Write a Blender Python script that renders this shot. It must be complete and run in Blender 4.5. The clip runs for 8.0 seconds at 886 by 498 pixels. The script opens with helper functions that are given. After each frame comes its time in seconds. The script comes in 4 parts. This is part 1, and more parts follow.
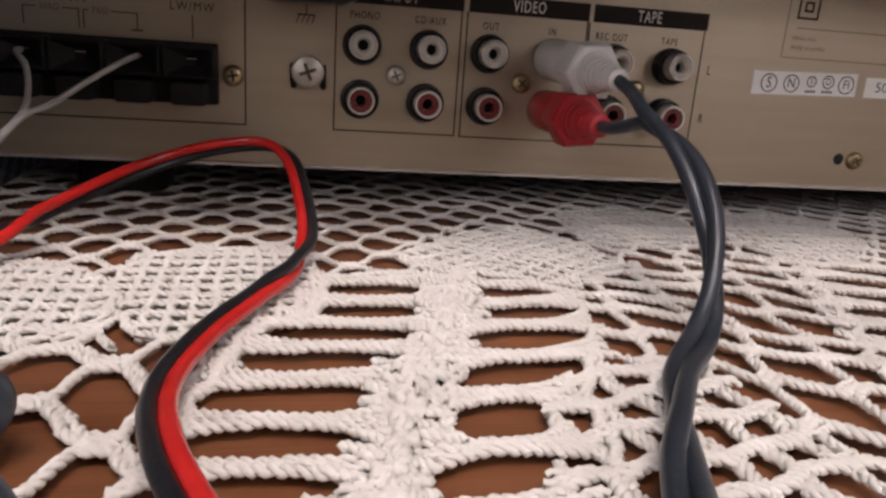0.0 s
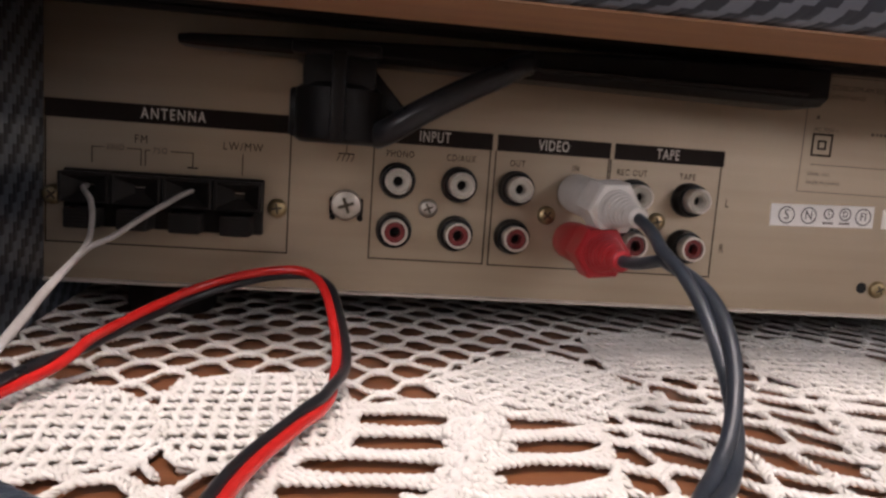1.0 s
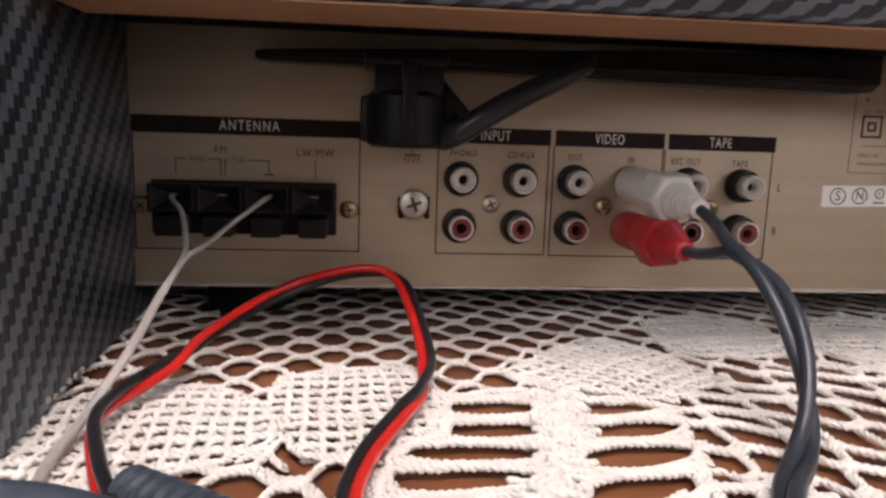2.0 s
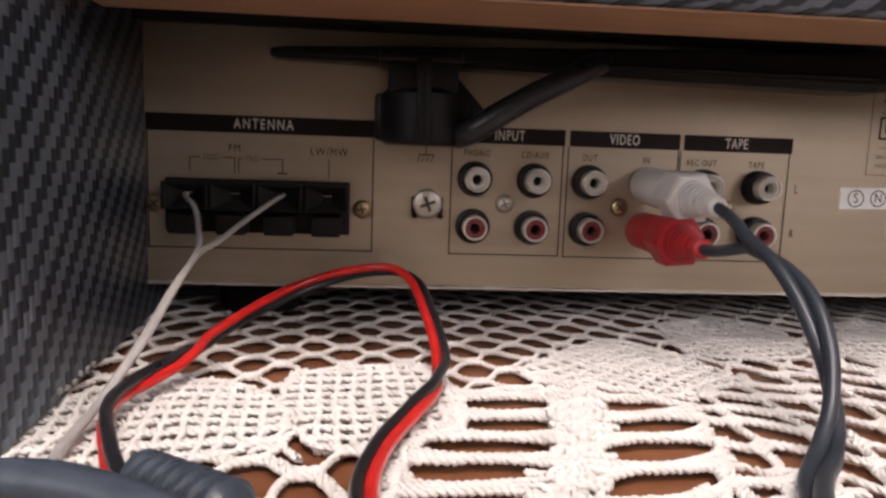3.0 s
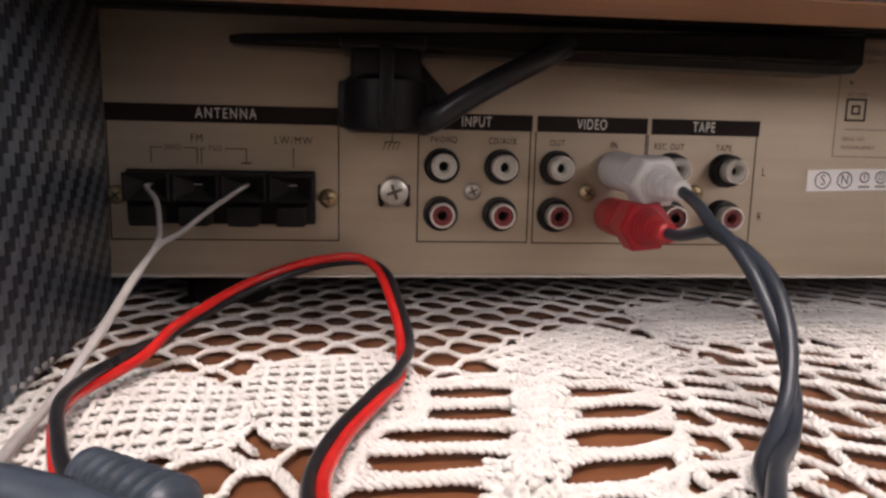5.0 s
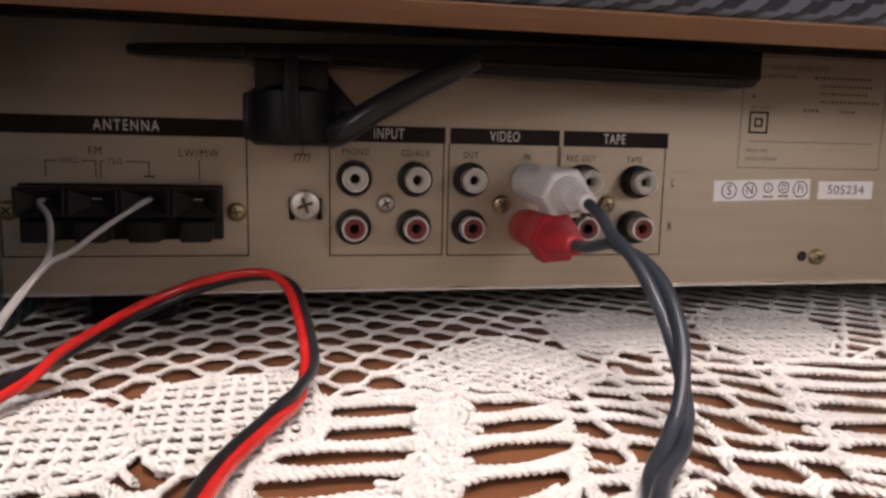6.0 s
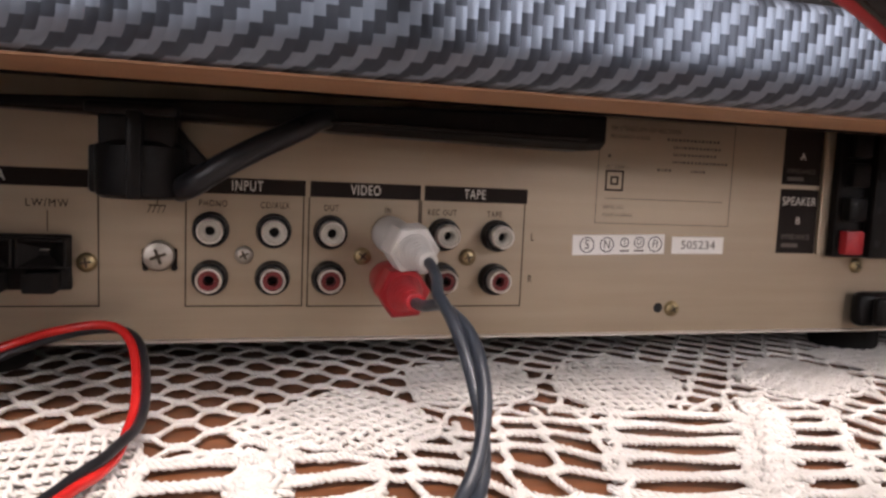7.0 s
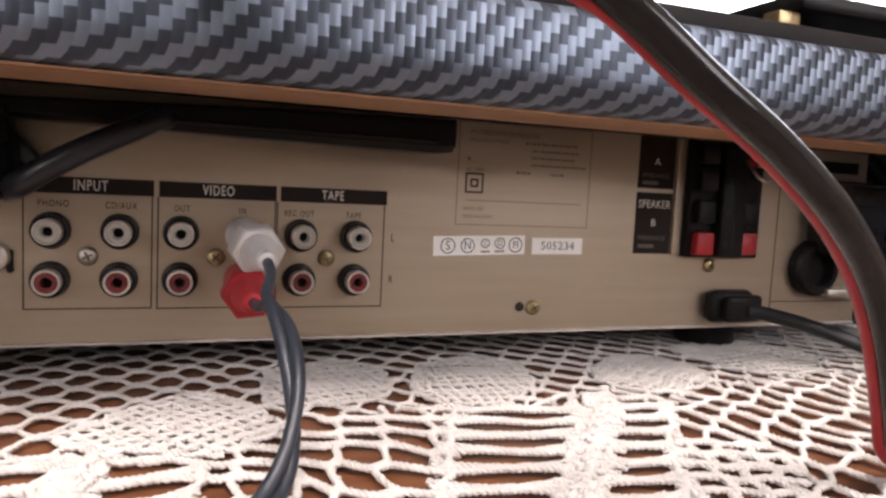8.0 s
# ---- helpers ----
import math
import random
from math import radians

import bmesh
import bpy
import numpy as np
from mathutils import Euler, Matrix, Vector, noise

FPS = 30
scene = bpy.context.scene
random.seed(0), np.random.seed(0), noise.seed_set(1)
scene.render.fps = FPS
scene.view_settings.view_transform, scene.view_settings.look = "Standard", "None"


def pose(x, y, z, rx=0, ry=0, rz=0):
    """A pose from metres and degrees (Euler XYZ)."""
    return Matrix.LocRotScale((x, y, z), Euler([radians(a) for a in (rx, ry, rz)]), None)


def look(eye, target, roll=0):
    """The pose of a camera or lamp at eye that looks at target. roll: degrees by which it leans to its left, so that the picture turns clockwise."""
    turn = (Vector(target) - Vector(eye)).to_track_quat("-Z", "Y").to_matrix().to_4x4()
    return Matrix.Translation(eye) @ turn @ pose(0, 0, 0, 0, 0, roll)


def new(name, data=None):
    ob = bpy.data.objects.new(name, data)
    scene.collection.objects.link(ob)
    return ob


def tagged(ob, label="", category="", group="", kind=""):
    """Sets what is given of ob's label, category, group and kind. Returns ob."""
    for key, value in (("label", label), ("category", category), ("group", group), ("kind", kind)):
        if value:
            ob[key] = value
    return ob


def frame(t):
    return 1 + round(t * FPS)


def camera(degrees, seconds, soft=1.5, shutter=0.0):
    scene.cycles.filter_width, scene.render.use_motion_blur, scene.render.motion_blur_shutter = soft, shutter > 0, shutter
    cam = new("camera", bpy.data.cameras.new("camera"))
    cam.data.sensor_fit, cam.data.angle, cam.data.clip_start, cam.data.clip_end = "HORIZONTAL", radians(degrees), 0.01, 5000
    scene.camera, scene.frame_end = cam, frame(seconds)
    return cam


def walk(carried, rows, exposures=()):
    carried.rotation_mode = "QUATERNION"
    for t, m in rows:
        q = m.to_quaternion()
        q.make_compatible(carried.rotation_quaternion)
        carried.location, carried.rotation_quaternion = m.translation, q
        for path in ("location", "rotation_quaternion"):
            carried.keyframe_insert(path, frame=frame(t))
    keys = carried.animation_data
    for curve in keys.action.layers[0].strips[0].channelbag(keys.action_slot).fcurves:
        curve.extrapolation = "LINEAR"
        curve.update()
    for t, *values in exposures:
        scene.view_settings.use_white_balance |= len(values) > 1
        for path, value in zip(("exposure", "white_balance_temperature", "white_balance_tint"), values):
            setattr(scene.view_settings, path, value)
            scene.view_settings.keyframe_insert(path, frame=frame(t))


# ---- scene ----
cam = camera(64.23, 8.0, soft=2.7)
PATH = [
    (0.0, (-0.0124, -0.2243, 0.0507), (0.0229, -0.0351, -0.0037), 4.1),
    (0.5, (-0.0159, -0.2231, 0.0479), (0.0052, -0.0279, 0.0098), 2.1),
    (1.0, (-0.0139, -0.2314, 0.0583), (0.0121, -0.0347, 0.0330), 4.1),
    (1.5, (-0.0244, -0.2387, 0.0585), (-0.0040, -0.0414, 0.0334), -0.3),
    (1.7, (-0.0274, -0.2398, 0.0650), (-0.0062, -0.0438, 0.0317), 1.4),
    (2.8, (-0.0305, -0.2411, 0.0613), (-0.0125, -0.0437, 0.0348), 2.0),
    (3.0, (-0.0307, -0.2397, 0.0589), (-0.0136, -0.0423, 0.0316), 2.0),
    (3.5, (-0.0314, -0.2375, 0.0573), (-0.0204, -0.0410, 0.0215), 0.9),
    (4.0, (-0.0295, -0.2381, 0.0598), (-0.0166, -0.0413, 0.0266), 1.7),
    (4.2, (-0.0280, -0.2387, 0.0596), (-0.0112, -0.0420, 0.0273), 1.6),
    (5.3, (-0.0206, -0.2383, 0.0591), (0.0044, -0.0422, 0.0288), 1.0),
    (5.5, (-0.0167, -0.2365, 0.0590), (0.0150, -0.0413, 0.0294), 1.1),
    (6.0, (-0.0140, -0.2373, 0.0606), (0.0226, -0.0427, 0.0324), 1.2),
    (6.5, (-0.0040, -0.2408, 0.0663), (0.0373, -0.0467, 0.0410), 2.1),
    (7.0, (0.0137, -0.2466, 0.0708), (0.0656, -0.0545, 0.0506), 2.5),
    (7.5, (0.0315, -0.2525, 0.0752), (0.0957, -0.0638, 0.0588), 3.7),
    (8.0, (0.0388, -0.2574, 0.0713), (0.1089, -0.0709, 0.0530), 2.9),
]
walk(cam, [(t, look(eye, target, roll)) for t, eye, target, roll in PATH], [(0.0, -0.55, 6400, 17), (0.5, -0.4, 6400, 17), (1.0, -0.18, 6400, 17), (3.5, -0.05, 6400, 17), (6.0, -0.07, 6400, 17), (7.0, 0.1, 6400, 17), (8.0, 0.13, 6400, 17)])

# ---- world and light ----
world = bpy.data.worlds.new("sky")
scene.world = world
world.use_nodes = True
wn = world.node_tree.nodes
sky = wn.new("ShaderNodeTexSky")
sky.sky_type = "NISHITA"
sky.sun_disc = False
sky.sun_elevation = radians(40)
sky.sun_rotation = radians(200)
world.node_tree.links.new(sky.outputs[0], wn["Background"].inputs[0])
wn["Background"].inputs[1].default_value = 0.15


def area(name, eye, target, sx, sy, watts, colour):
    data = bpy.data.lights.new(name, "AREA")
    data.shape, data.size, data.size_y = "RECTANGLE", sx, sy
    data.energy, data.color = watts, colour
    ob = new(name, data)
    ob.matrix_world = look(eye, target)
    return ob


# daylight of the window behind the rack, then three added fills, in wall openings
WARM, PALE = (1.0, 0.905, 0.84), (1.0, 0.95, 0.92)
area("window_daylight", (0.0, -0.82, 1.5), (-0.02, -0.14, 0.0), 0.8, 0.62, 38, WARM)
area("left_fill", (-1.3, -0.82, 0.78), (0.15, -0.03, 0.03), 1.1, 0.9, 2.2, WARM)
area("right_low_fill", (0.64, -0.82, 0.46), (0.12, 0.0, 0.04), 0.34, 0.46, 3.5, PALE)
area("left_low_fill", (-0.575, -0.82, 0.44), (0.1, 0.0, 0.04), 0.22, 0.5, 2.8, PALE)

# ---- materials ----
def material(name, colour, rough=0.5, metal=0.0, spec=0.5, coat=0.0):
    m = bpy.data.materials.new(name)
    m.use_nodes = True
    b = m.node_tree.nodes["Principled BSDF"]
    b.inputs["Base Color"].default_value = (*colour, 1)
    b.inputs["Roughness"].default_value = rough
    b.inputs["Metallic"].default_value = metal
    b.inputs["Specular IOR Level"].default_value = spec
    b.inputs["Coat Weight"].default_value = coat
    return m


def node(m, kind, **inputs):
    n = m.node_tree.nodes.new(kind)
    for k, v in inputs.items():
        n.inputs[k.replace("_", " ")].default_value = v
    return n


def link(m, a, b):
    m.node_tree.links.new(a, b)


def bsdf(m):
    return m.node_tree.nodes["Principled BSDF"]


def mottled(m, colour_a, colour_b, scale, detail=6.0, stretch=(1, 1, 1), rough=None, bump=0.0, bump_scale=None):
    """Colour that wanders between two tones, with roughness and fine relief, in object space (metres)."""
    tc = node(m, "ShaderNodeTexCoord")
    mp = node(m, "ShaderNodeMapping")
    mp.inputs["Scale"].default_value = stretch
    link(m, tc.outputs["Object"], mp.inputs["Vector"])
    n = node(m, "ShaderNodeTexNoise", Scale=scale, Detail=detail, Roughness=0.6)
    link(m, mp.outputs[0], n.inputs["Vector"])
    ramp = node(m, "ShaderNodeValToRGB")
    ramp.color_ramp.elements[0].position, ramp.color_ramp.elements[1].position = 0.3, 0.7
    ramp.color_ramp.elements[0].color, ramp.color_ramp.elements[1].color = (*colour_a, 1), (*colour_b, 1)
    link(m, n.outputs["Fac"], ramp.inputs["Fac"])
    link(m, ramp.outputs["Color"], bsdf(m).inputs["Base Color"])
    if rough:
        mr = node(m, "ShaderNodeMapRange")
        mr.inputs["To Min"].default_value, mr.inputs["To Max"].default_value = rough
        link(m, n.outputs["Fac"], mr.inputs["Value"])
        link(m, mr.outputs[0], bsdf(m).inputs["Roughness"])
    if bump:
        n2 = node(m, "ShaderNodeTexNoise", Scale=bump_scale or scale * 6, Detail=4.0)
        link(m, mp.outputs[0], n2.inputs["Vector"])
        bp = node(m, "ShaderNodeBump", Strength=bump, Distance=0.0005)
        link(m, n2.outputs["Fac"], bp.inputs["Height"])
        link(m, bp.outputs[0], bsdf(m).inputs["Normal"])
    return m


PANEL = mottled(material("champagne panel", (0.46, 0.41, 0.33), 0.34, 0.75), (0.385, 0.312, 0.228), (0.43, 0.352, 0.26), 60, stretch=(0.15, 1, 3), rough=(0.3, 0.42), bump=0.12, bump_scale=2500)
PRINT = material("black print", (0.016, 0.011, 0.009), 0.55, spec=0.15)
PALE_PRINT = material("pale print", (0.62, 0.57, 0.5), 0.6)
GREY_PRINT = material("worn print", (0.10, 0.083, 0.066), 0.6)
BLACK = mottled(material("black plastic", (0.007, 0.007, 0.008), 0.34, spec=0.18), (0.005, 0.0046, 0.0046), (0.009, 0.0082, 0.008), 180, rough=(0.26, 0.44), bump=0.2, bump_scale=2500)
MATT_BLACK = mottled(material("matt black plastic", (0.010, 0.0095, 0.009), 0.6, spec=0.12), (0.011, 0.0098, 0.009), (0.018, 0.016, 0.015), 150, rough=(0.5, 0.7), bump=0.3, bump_scale=1800)
STEEL = mottled(material("bright screw steel", (0.6, 0.56, 0.5), 0.3, 1.0), (0.40, 0.365, 0.31), (0.55, 0.51, 0.45), 500, rough=(0.34, 0.55))
BRASS = mottled(material("passivated screw", (0.4, 0.31, 0.17), 0.3, 1.0), (0.3, 0.23, 0.12), (0.48, 0.38, 0.22), 500, rough=(0.25, 0.5))
NICKEL = material("nickel shell", (0.72, 0.67, 0.61), 0.42, 0.85)
WHITE_PLASTIC = mottled(material("white plastic", (0.6, 0.57, 0.53), 0.5), (0.51, 0.485, 0.45), (0.59, 0.565, 0.53), 300, rough=(0.35, 0.55))
RED_PLASTIC = mottled(material("red plastic", (0.42, 0.016, 0.02), 0.4), (0.30, 0.010, 0.014), (0.38, 0.016, 0.022), 200, rough=(0.3, 0.5), bump=0.1, bump_scale=2000)
DARK_RED = material("dark red insulator", (0.13, 0.014, 0.014), 0.45)
# dark metal tone painted for the shade in screw recesses
SLOT = material("screw slot shade", (0.09, 0.075, 0.055), 0.5, 0.8)
# near black painted for the shade inside openings, on shallow discs and strips
HOLE = material("opening shade", (0.004, 0.004, 0.004), 0.8)
STICKER = mottled(material("paper sticker", (0.75, 0.73, 0.7), 0.6), (0.82, 0.8, 0.76), (0.88, 0.86, 0.83), 150, rough=(0.5, 0.7))
RED_PVC = mottled(material("red cable sheath", (0.5, 0.02, 0.018), 0.3), (0.42, 0.014, 0.012), (0.55, 0.024, 0.02), 120, rough=(0.16, 0.3), bump=0.12, bump_scale=1500)
CREAM_PLASTIC = mottled(material("aged cream insulator", (0.34, 0.31, 0.26), 0.5), (0.35, 0.325, 0.275), (0.42, 0.39, 0.33), 300, rough=(0.4, 0.6))
BLACK_PVC = mottled(material("black cable sheath", (0.013, 0.013, 0.015), 0.32, spec=0.35), (0.011, 0.011, 0.013), (0.018, 0.018, 0.02), 150, rough=(0.22, 0.38), bump=0.12, bump_scale=1500)
GLOSS_PVC = mottled(material("glossy black sheath", (0.012, 0.010, 0.0095), 0.2, spec=0.3), (0.010, 0.0088, 0.0082), (0.014, 0.0125, 0.0118), 60, rough=(0.13, 0.2))
BLUE_PVC = mottled(material("slate cable sheath", (0.035, 0.045, 0.06), 0.36), (0.028, 0.037, 0.05), (0.045, 0.056, 0.074), 150, rough=(0.28, 0.46), bump=0.15, bump_scale=1500)
SLATE_PVC = mottled(material("dark slate sheath", (0.018, 0.023, 0.032), 0.34, spec=0.5), (0.017, 0.0215, 0.029), (0.027, 0.033, 0.043), 150, rough=(0.26, 0.44), bump=0.15, bump_scale=1500)
CLEAR_PVC = mottled(material("milky wire sheath", (0.55, 0.53, 0.5), 0.35), (0.27, 0.25, 0.235), (0.35, 0.33, 0.31), 200, rough=(0.28, 0.45))
BARE_WOOD = mottled(material("raw spruce", (0.45, 0.25, 0.13), 0.65), (0.25, 0.125, 0.06), (0.34, 0.185, 0.095), 40, stretch=(0.25, 3, 3), rough=(0.55, 0.75), bump=0.4, bump_scale=300)
TABLE_WOOD = mottled(material("brown table", (0.2, 0.07, 0.025), 0.35), (0.12, 0.042, 0.017), (0.21, 0.08, 0.032), 30, stretch=(0.3, 5, 3), rough=(0.3, 0.5), bump=0.2, bump_scale=200)
COTTON = mottled(material("white cotton", (0.72, 0.69, 0.64), 0.9, spec=0.2), (0.64, 0.61, 0.56), (0.76, 0.73, 0.69), 120, rough=(0.85, 0.95), bump=0.6, bump_scale=1400)
PAINT = mottled(material("wall paint", (0.4, 0.36, 0.31), 0.8), (0.27, 0.24, 0.205), (0.32, 0.29, 0.25), 3, bump=0.1, bump_scale=120)
FLOOR_WOOD = mottled(material("floor wood", (0.3, 0.19, 0.1), 0.5), (0.25, 0.15, 0.08), (0.35, 0.22, 0.12), 6, stretch=(0.2, 3, 1), bump=0.1)

# ---- mesh helpers (millimetres in, metres out) ----
MM = 0.001


def part(name, bm, mat, parent=None, label=""):
    me = bpy.data.meshes.new(name)
    bm.to_mesh(me)
    bm.free()
    me.materials.append(mat)
    ob = new(name, me)
    if parent:
        ob.parent = parent
    if label:
        tagged(ob, label)
    return ob


def thing(name, place, label, category, group="", kind=""):
    ob = new(name)
    ob.location = [c * MM for c in place]
    ob.empty_display_size = 0.01
    return tagged(ob, label, category, group, kind)


def add(name, bm, mat, parent, label=""):
    """A part modelled in world millimetres, under a thing or under one of its parts."""
    bm.transform(Matrix.Scale(MM, 4))
    root = parent
    off = Vector((0, 0, 0))
    while root:
        off += root.location
        root = root.parent
    bm.transform(Matrix.Translation(-off))
    return part(name, bm, mat, parent, label)


def smooth(bm, limit=40):
    bm.normal_update()
    for f in bm.faces:
        f.smooth = True
    for e in bm.edges:
        if len(e.link_faces) == 2 and e.calc_face_angle(0) > radians(limit):
            e.smooth = False
    return bm


def box(x0, x1, y0, y1, z0, z1, bevel=0.0, seg=2, bm=None):
    own = bm is None
    b = bmesh.new()
    bmesh.ops.create_cube(b, size=1)
    for v in b.verts:
        v.co = Vector(((x0 + x1) / 2 + v.co.x * (x1 - x0), (y0 + y1) / 2 + v.co.y * (y1 - y0), (z0 + z1) / 2 + v.co.z * (z1 - z0)))
    if bevel:
        bmesh.ops.bevel(b, geom=b.edges[:], offset=bevel, segments=seg, profile=0.5, affect="EDGES")
        smooth(b, 35)
    if own:
        return b
    return join(bm, b)


def join(bm, other, m=None):
    if m is not None:
        other.transform(m)
    me = bpy.data.meshes.new("scratch")
    other.to_mesh(me)
    other.free()
    bm.from_mesh(me)
    bpy.data.meshes.remove(me)
    return bm


def lathe(profile, n=24, bm=None, m=None, square=False):
    """Turns (radius, height) pairs round the local z axis; ends closed."""
    b = bmesh.new()
    rings = []
    for r, hgt in profile:
        if r < 1e-6:
            rings.append([b.verts.new((0, 0, hgt))])
        else:
            rings.append([b.verts.new((r * math.cos(2 * math.pi * k / n), r * math.sin(2 * math.pi * k / n), hgt)) for k in range(n)])
    for a, c in zip(rings, rings[1:]):
        for k in range(n):
            q = [a[k % len(a)], a[(k + 1) % n % len(a)], c[(k + 1) % n % len(c)], c[k % len(c)]]
            q = list(dict.fromkeys(q))
            if len(q) > 2:
                b.faces.new(q)
    for ring, flip in ((rings[0], True), (rings[-1], False)):
        if len(ring) > 2:
            b.faces.new(ring[::-1] if flip else ring)
    bmesh.ops.recalc_face_normals(b, faces=b.faces[:])
    if not square:
        smooth(b, 35)
    if m is not None:
        b.transform(m)
    if bm is not None:
        return join(bm, b)
    return b


def facing(x, y, z, turn=0.0):
    """The local z axis points out of the receiver's back (towards -y), local y up."""
    return Matrix.Translation((x, y, z)) @ Matrix.Rotation(radians(90), 4, "X") @ Matrix.Rotation(radians(turn), 4, "Z")


def along(a, c):
    a, c = Vector(a), Vector(c)
    return Matrix.Translation(a) @ (c - a).to_track_quat("Z", "Y").to_matrix().to_4x4()


def spline(points, step=2.0):
    """Catmull-Rom through the points, sampled about every step mm."""
    p = [Vector(q) for q in points]
    p = [p[0] * 2 - p[1]] + p + [p[-1] * 2 - p[-2]]
    out = []
    for i in range(1, len(p) - 2):
        n = max(2, int((p[i + 1] - p[i]).length / step))
        for k in range(n):
            t = k / n
            out.append(0.5 * (2 * p[i] + (p[i + 1] - p[i - 1]) * t + (2 * p[i - 1] - 5 * p[i] + 4 * p[i + 1] - p[i + 2]) * t * t + (3 * p[i] - p[i - 1] - 3 * p[i + 1] + p[i + 2]) * t ** 3))
    out.append(p[-2])
    return out


def sweep(path, radius, n=10, bm=None, squash=1.0):
    """A round tube along a path; radius is a number or a function of the run 0..1."""
    b = bmesh.new() if bm is None else bm
    rings, last = [], Vector((0, 0, 1))
    for i, p in enumerate(path):
        d = (path[min(i + 1, len(path) - 1)] - path[max(i - 1, 0)]).normalized()
        u = last - d * last.dot(d)
        if u.length < 1e-4:
            u = d.orthogonal()
        u.normalize()
        last = u
        w = d.cross(u)
        r = radius(i / (len(path) - 1)) if callable(radius) else radius
        rings.append([b.verts.new(p + (u * math.cos(2 * math.pi * k / n) * squash + w * math.sin(2 * math.pi * k / n)) * r) for k in range(n)])
    for a, c in zip(rings, rings[1:]):
        for k in range(n):
            f = b.faces.new((a[k], a[(k + 1) % n], c[(k + 1) % n], c[k]))
            f.smooth = True
    b.faces.new(rings[0][::-1])
    b.faces.new(rings[-1])
    return b


def offset_path(path, side, turn=lambda s: 0.0):
    """A path beside another at the distance side; turn gives the angle round it along the run."""
    out, last = [], Vector((0, 0, 1))
    for i, p in enumerate(path):
        d = (path[min(i + 1, len(path) - 1)] - path[max(i - 1, 0)]).normalized()
        u = (last - d * last.dot(d)).normalized()
        last = u
        w = d.cross(u)
        a = turn(i / (len(path) - 1))
        out.append(p + (u * math.cos(a) + w * math.sin(a)) * side)
    return out


def letters(text, x, z, size, mat, parent, y=-0.12, name="lettering", wide=1.0, align="CENTER", bold=0.0, space=1.0):
    """Raised printing on the receiver's back, centred at x, z; size: capital height in mm."""
    cu = bpy.data.curves.new("type", "FONT")
    cu.body, cu.align_x, cu.align_y = text, align, "CENTER"
    cu.size = size / 0.69
    cu.extrude = 0.02
    cu.offset = size * bold
    cu.space_character = space
    cu.resolution_u = 3
    tmp = bpy.data.objects.new("type", cu)
    scene.collection.objects.link(tmp)
    bpy.context.view_layer.update()
    me = bpy.data.meshes.new_from_object(tmp.evaluated_get(bpy.context.evaluated_depsgraph_get()))
    bpy.data.objects.remove(tmp)
    bpy.data.curves.remove(cu)
    b = bmesh.new()
    b.from_mesh(me)
    bpy.data.meshes.remove(me)
    b.transform(Matrix.Translation((x, y, z)) @ Matrix.Rotation(radians(90), 4, "X") @ Matrix.Diagonal((wide, 1, 1, 1)))
    return add(name, b, mat, parent)


def outline(x0, x1, z0, z1, mat, parent, w=0.45, name="printed_frame", top=True):
    b = bmesh.new()
    for q in ((x0, x0 + w, z0, z1), (x1 - w, x1, z0, z1), (x0 + w, x1 - w, z0, z0 + w)) + (((x0 + w, x1 - w, z1 - w, z1),) if top else ()):
        box(q[0], q[1], -0.08, 0.02, q[2], q[3], bm=b)
    return add(name, b, mat, parent)

# ---- room ----
def solid(name, boxes, mat, label):
    b = bmesh.new()
    for q in boxes:
        box(*q, bm=b)
    b.transform(Matrix.Scale(MM, 4))
    return tagged(part(name, b, mat), label, "", "", "structure")


solid("floor", [(-2200, 900, -850, 3200, -800, -750)], FLOOR_WOOD, "plain brown wooden floor of the room")
solid("ceiling", [(-2200, 900, -850, 3200, 1900, 1950)], PAINT, "plain beige painted ceiling")
solid("wall_west", [(-2300, -2200, -950, 3300, -800, 1950)], PAINT, "plain beige painted wall")
# the unseen solid stretch before y 60 blocks side light on the panel
solid("wall_east", [(900, 1000, -950, 3300, -800, -60), (900, 1000, -950, 3300, 1400, 1950), (900, 1000, -950, 60, -60, 1400), (900, 1000, 2200, 3300, -60, 1400)], PAINT, "beige painted wall with a wide window opening")
# three of these openings are made up for the fill lamps
solid("wall_south", [(-2200, 900, -950, -850, 1840, 1950), (-2200, -1950, -950, -850, -800, 1840), (-700, -450, -950, -850, -800, 130), (-700, -450, -950, -850, 710, 1840), (-700, -690, -950, -850, 130, 710), (-460, -450, -950, -850, 130, 710), (450, 900, -950, -850, -800, 130), (450, 900, -950, -850, 710, 1840), (450, 460, -950, -850, 130, 710), (840, 900, -950, -850, 130, 710), (-1950, -700, -950, -850, -800, 300), (-1950, -700, -950, -850, 1250, 1840), (-450, 450, -950, -850, -800, 1150)], PAINT, "unseen beige painted wall with four openings, three for fill lamps")
solid("wall_north", [(-2200, 900, 3200, 3300, -800, 1950)], PAINT, "plain beige painted wall")
GLASS = material("window glass", (1, 1, 1), 0.0)
bsdf(GLASS).inputs["Transmission Weight"].default_value = 1.0
bsdf(GLASS).inputs["IOR"].default_value = 1.02
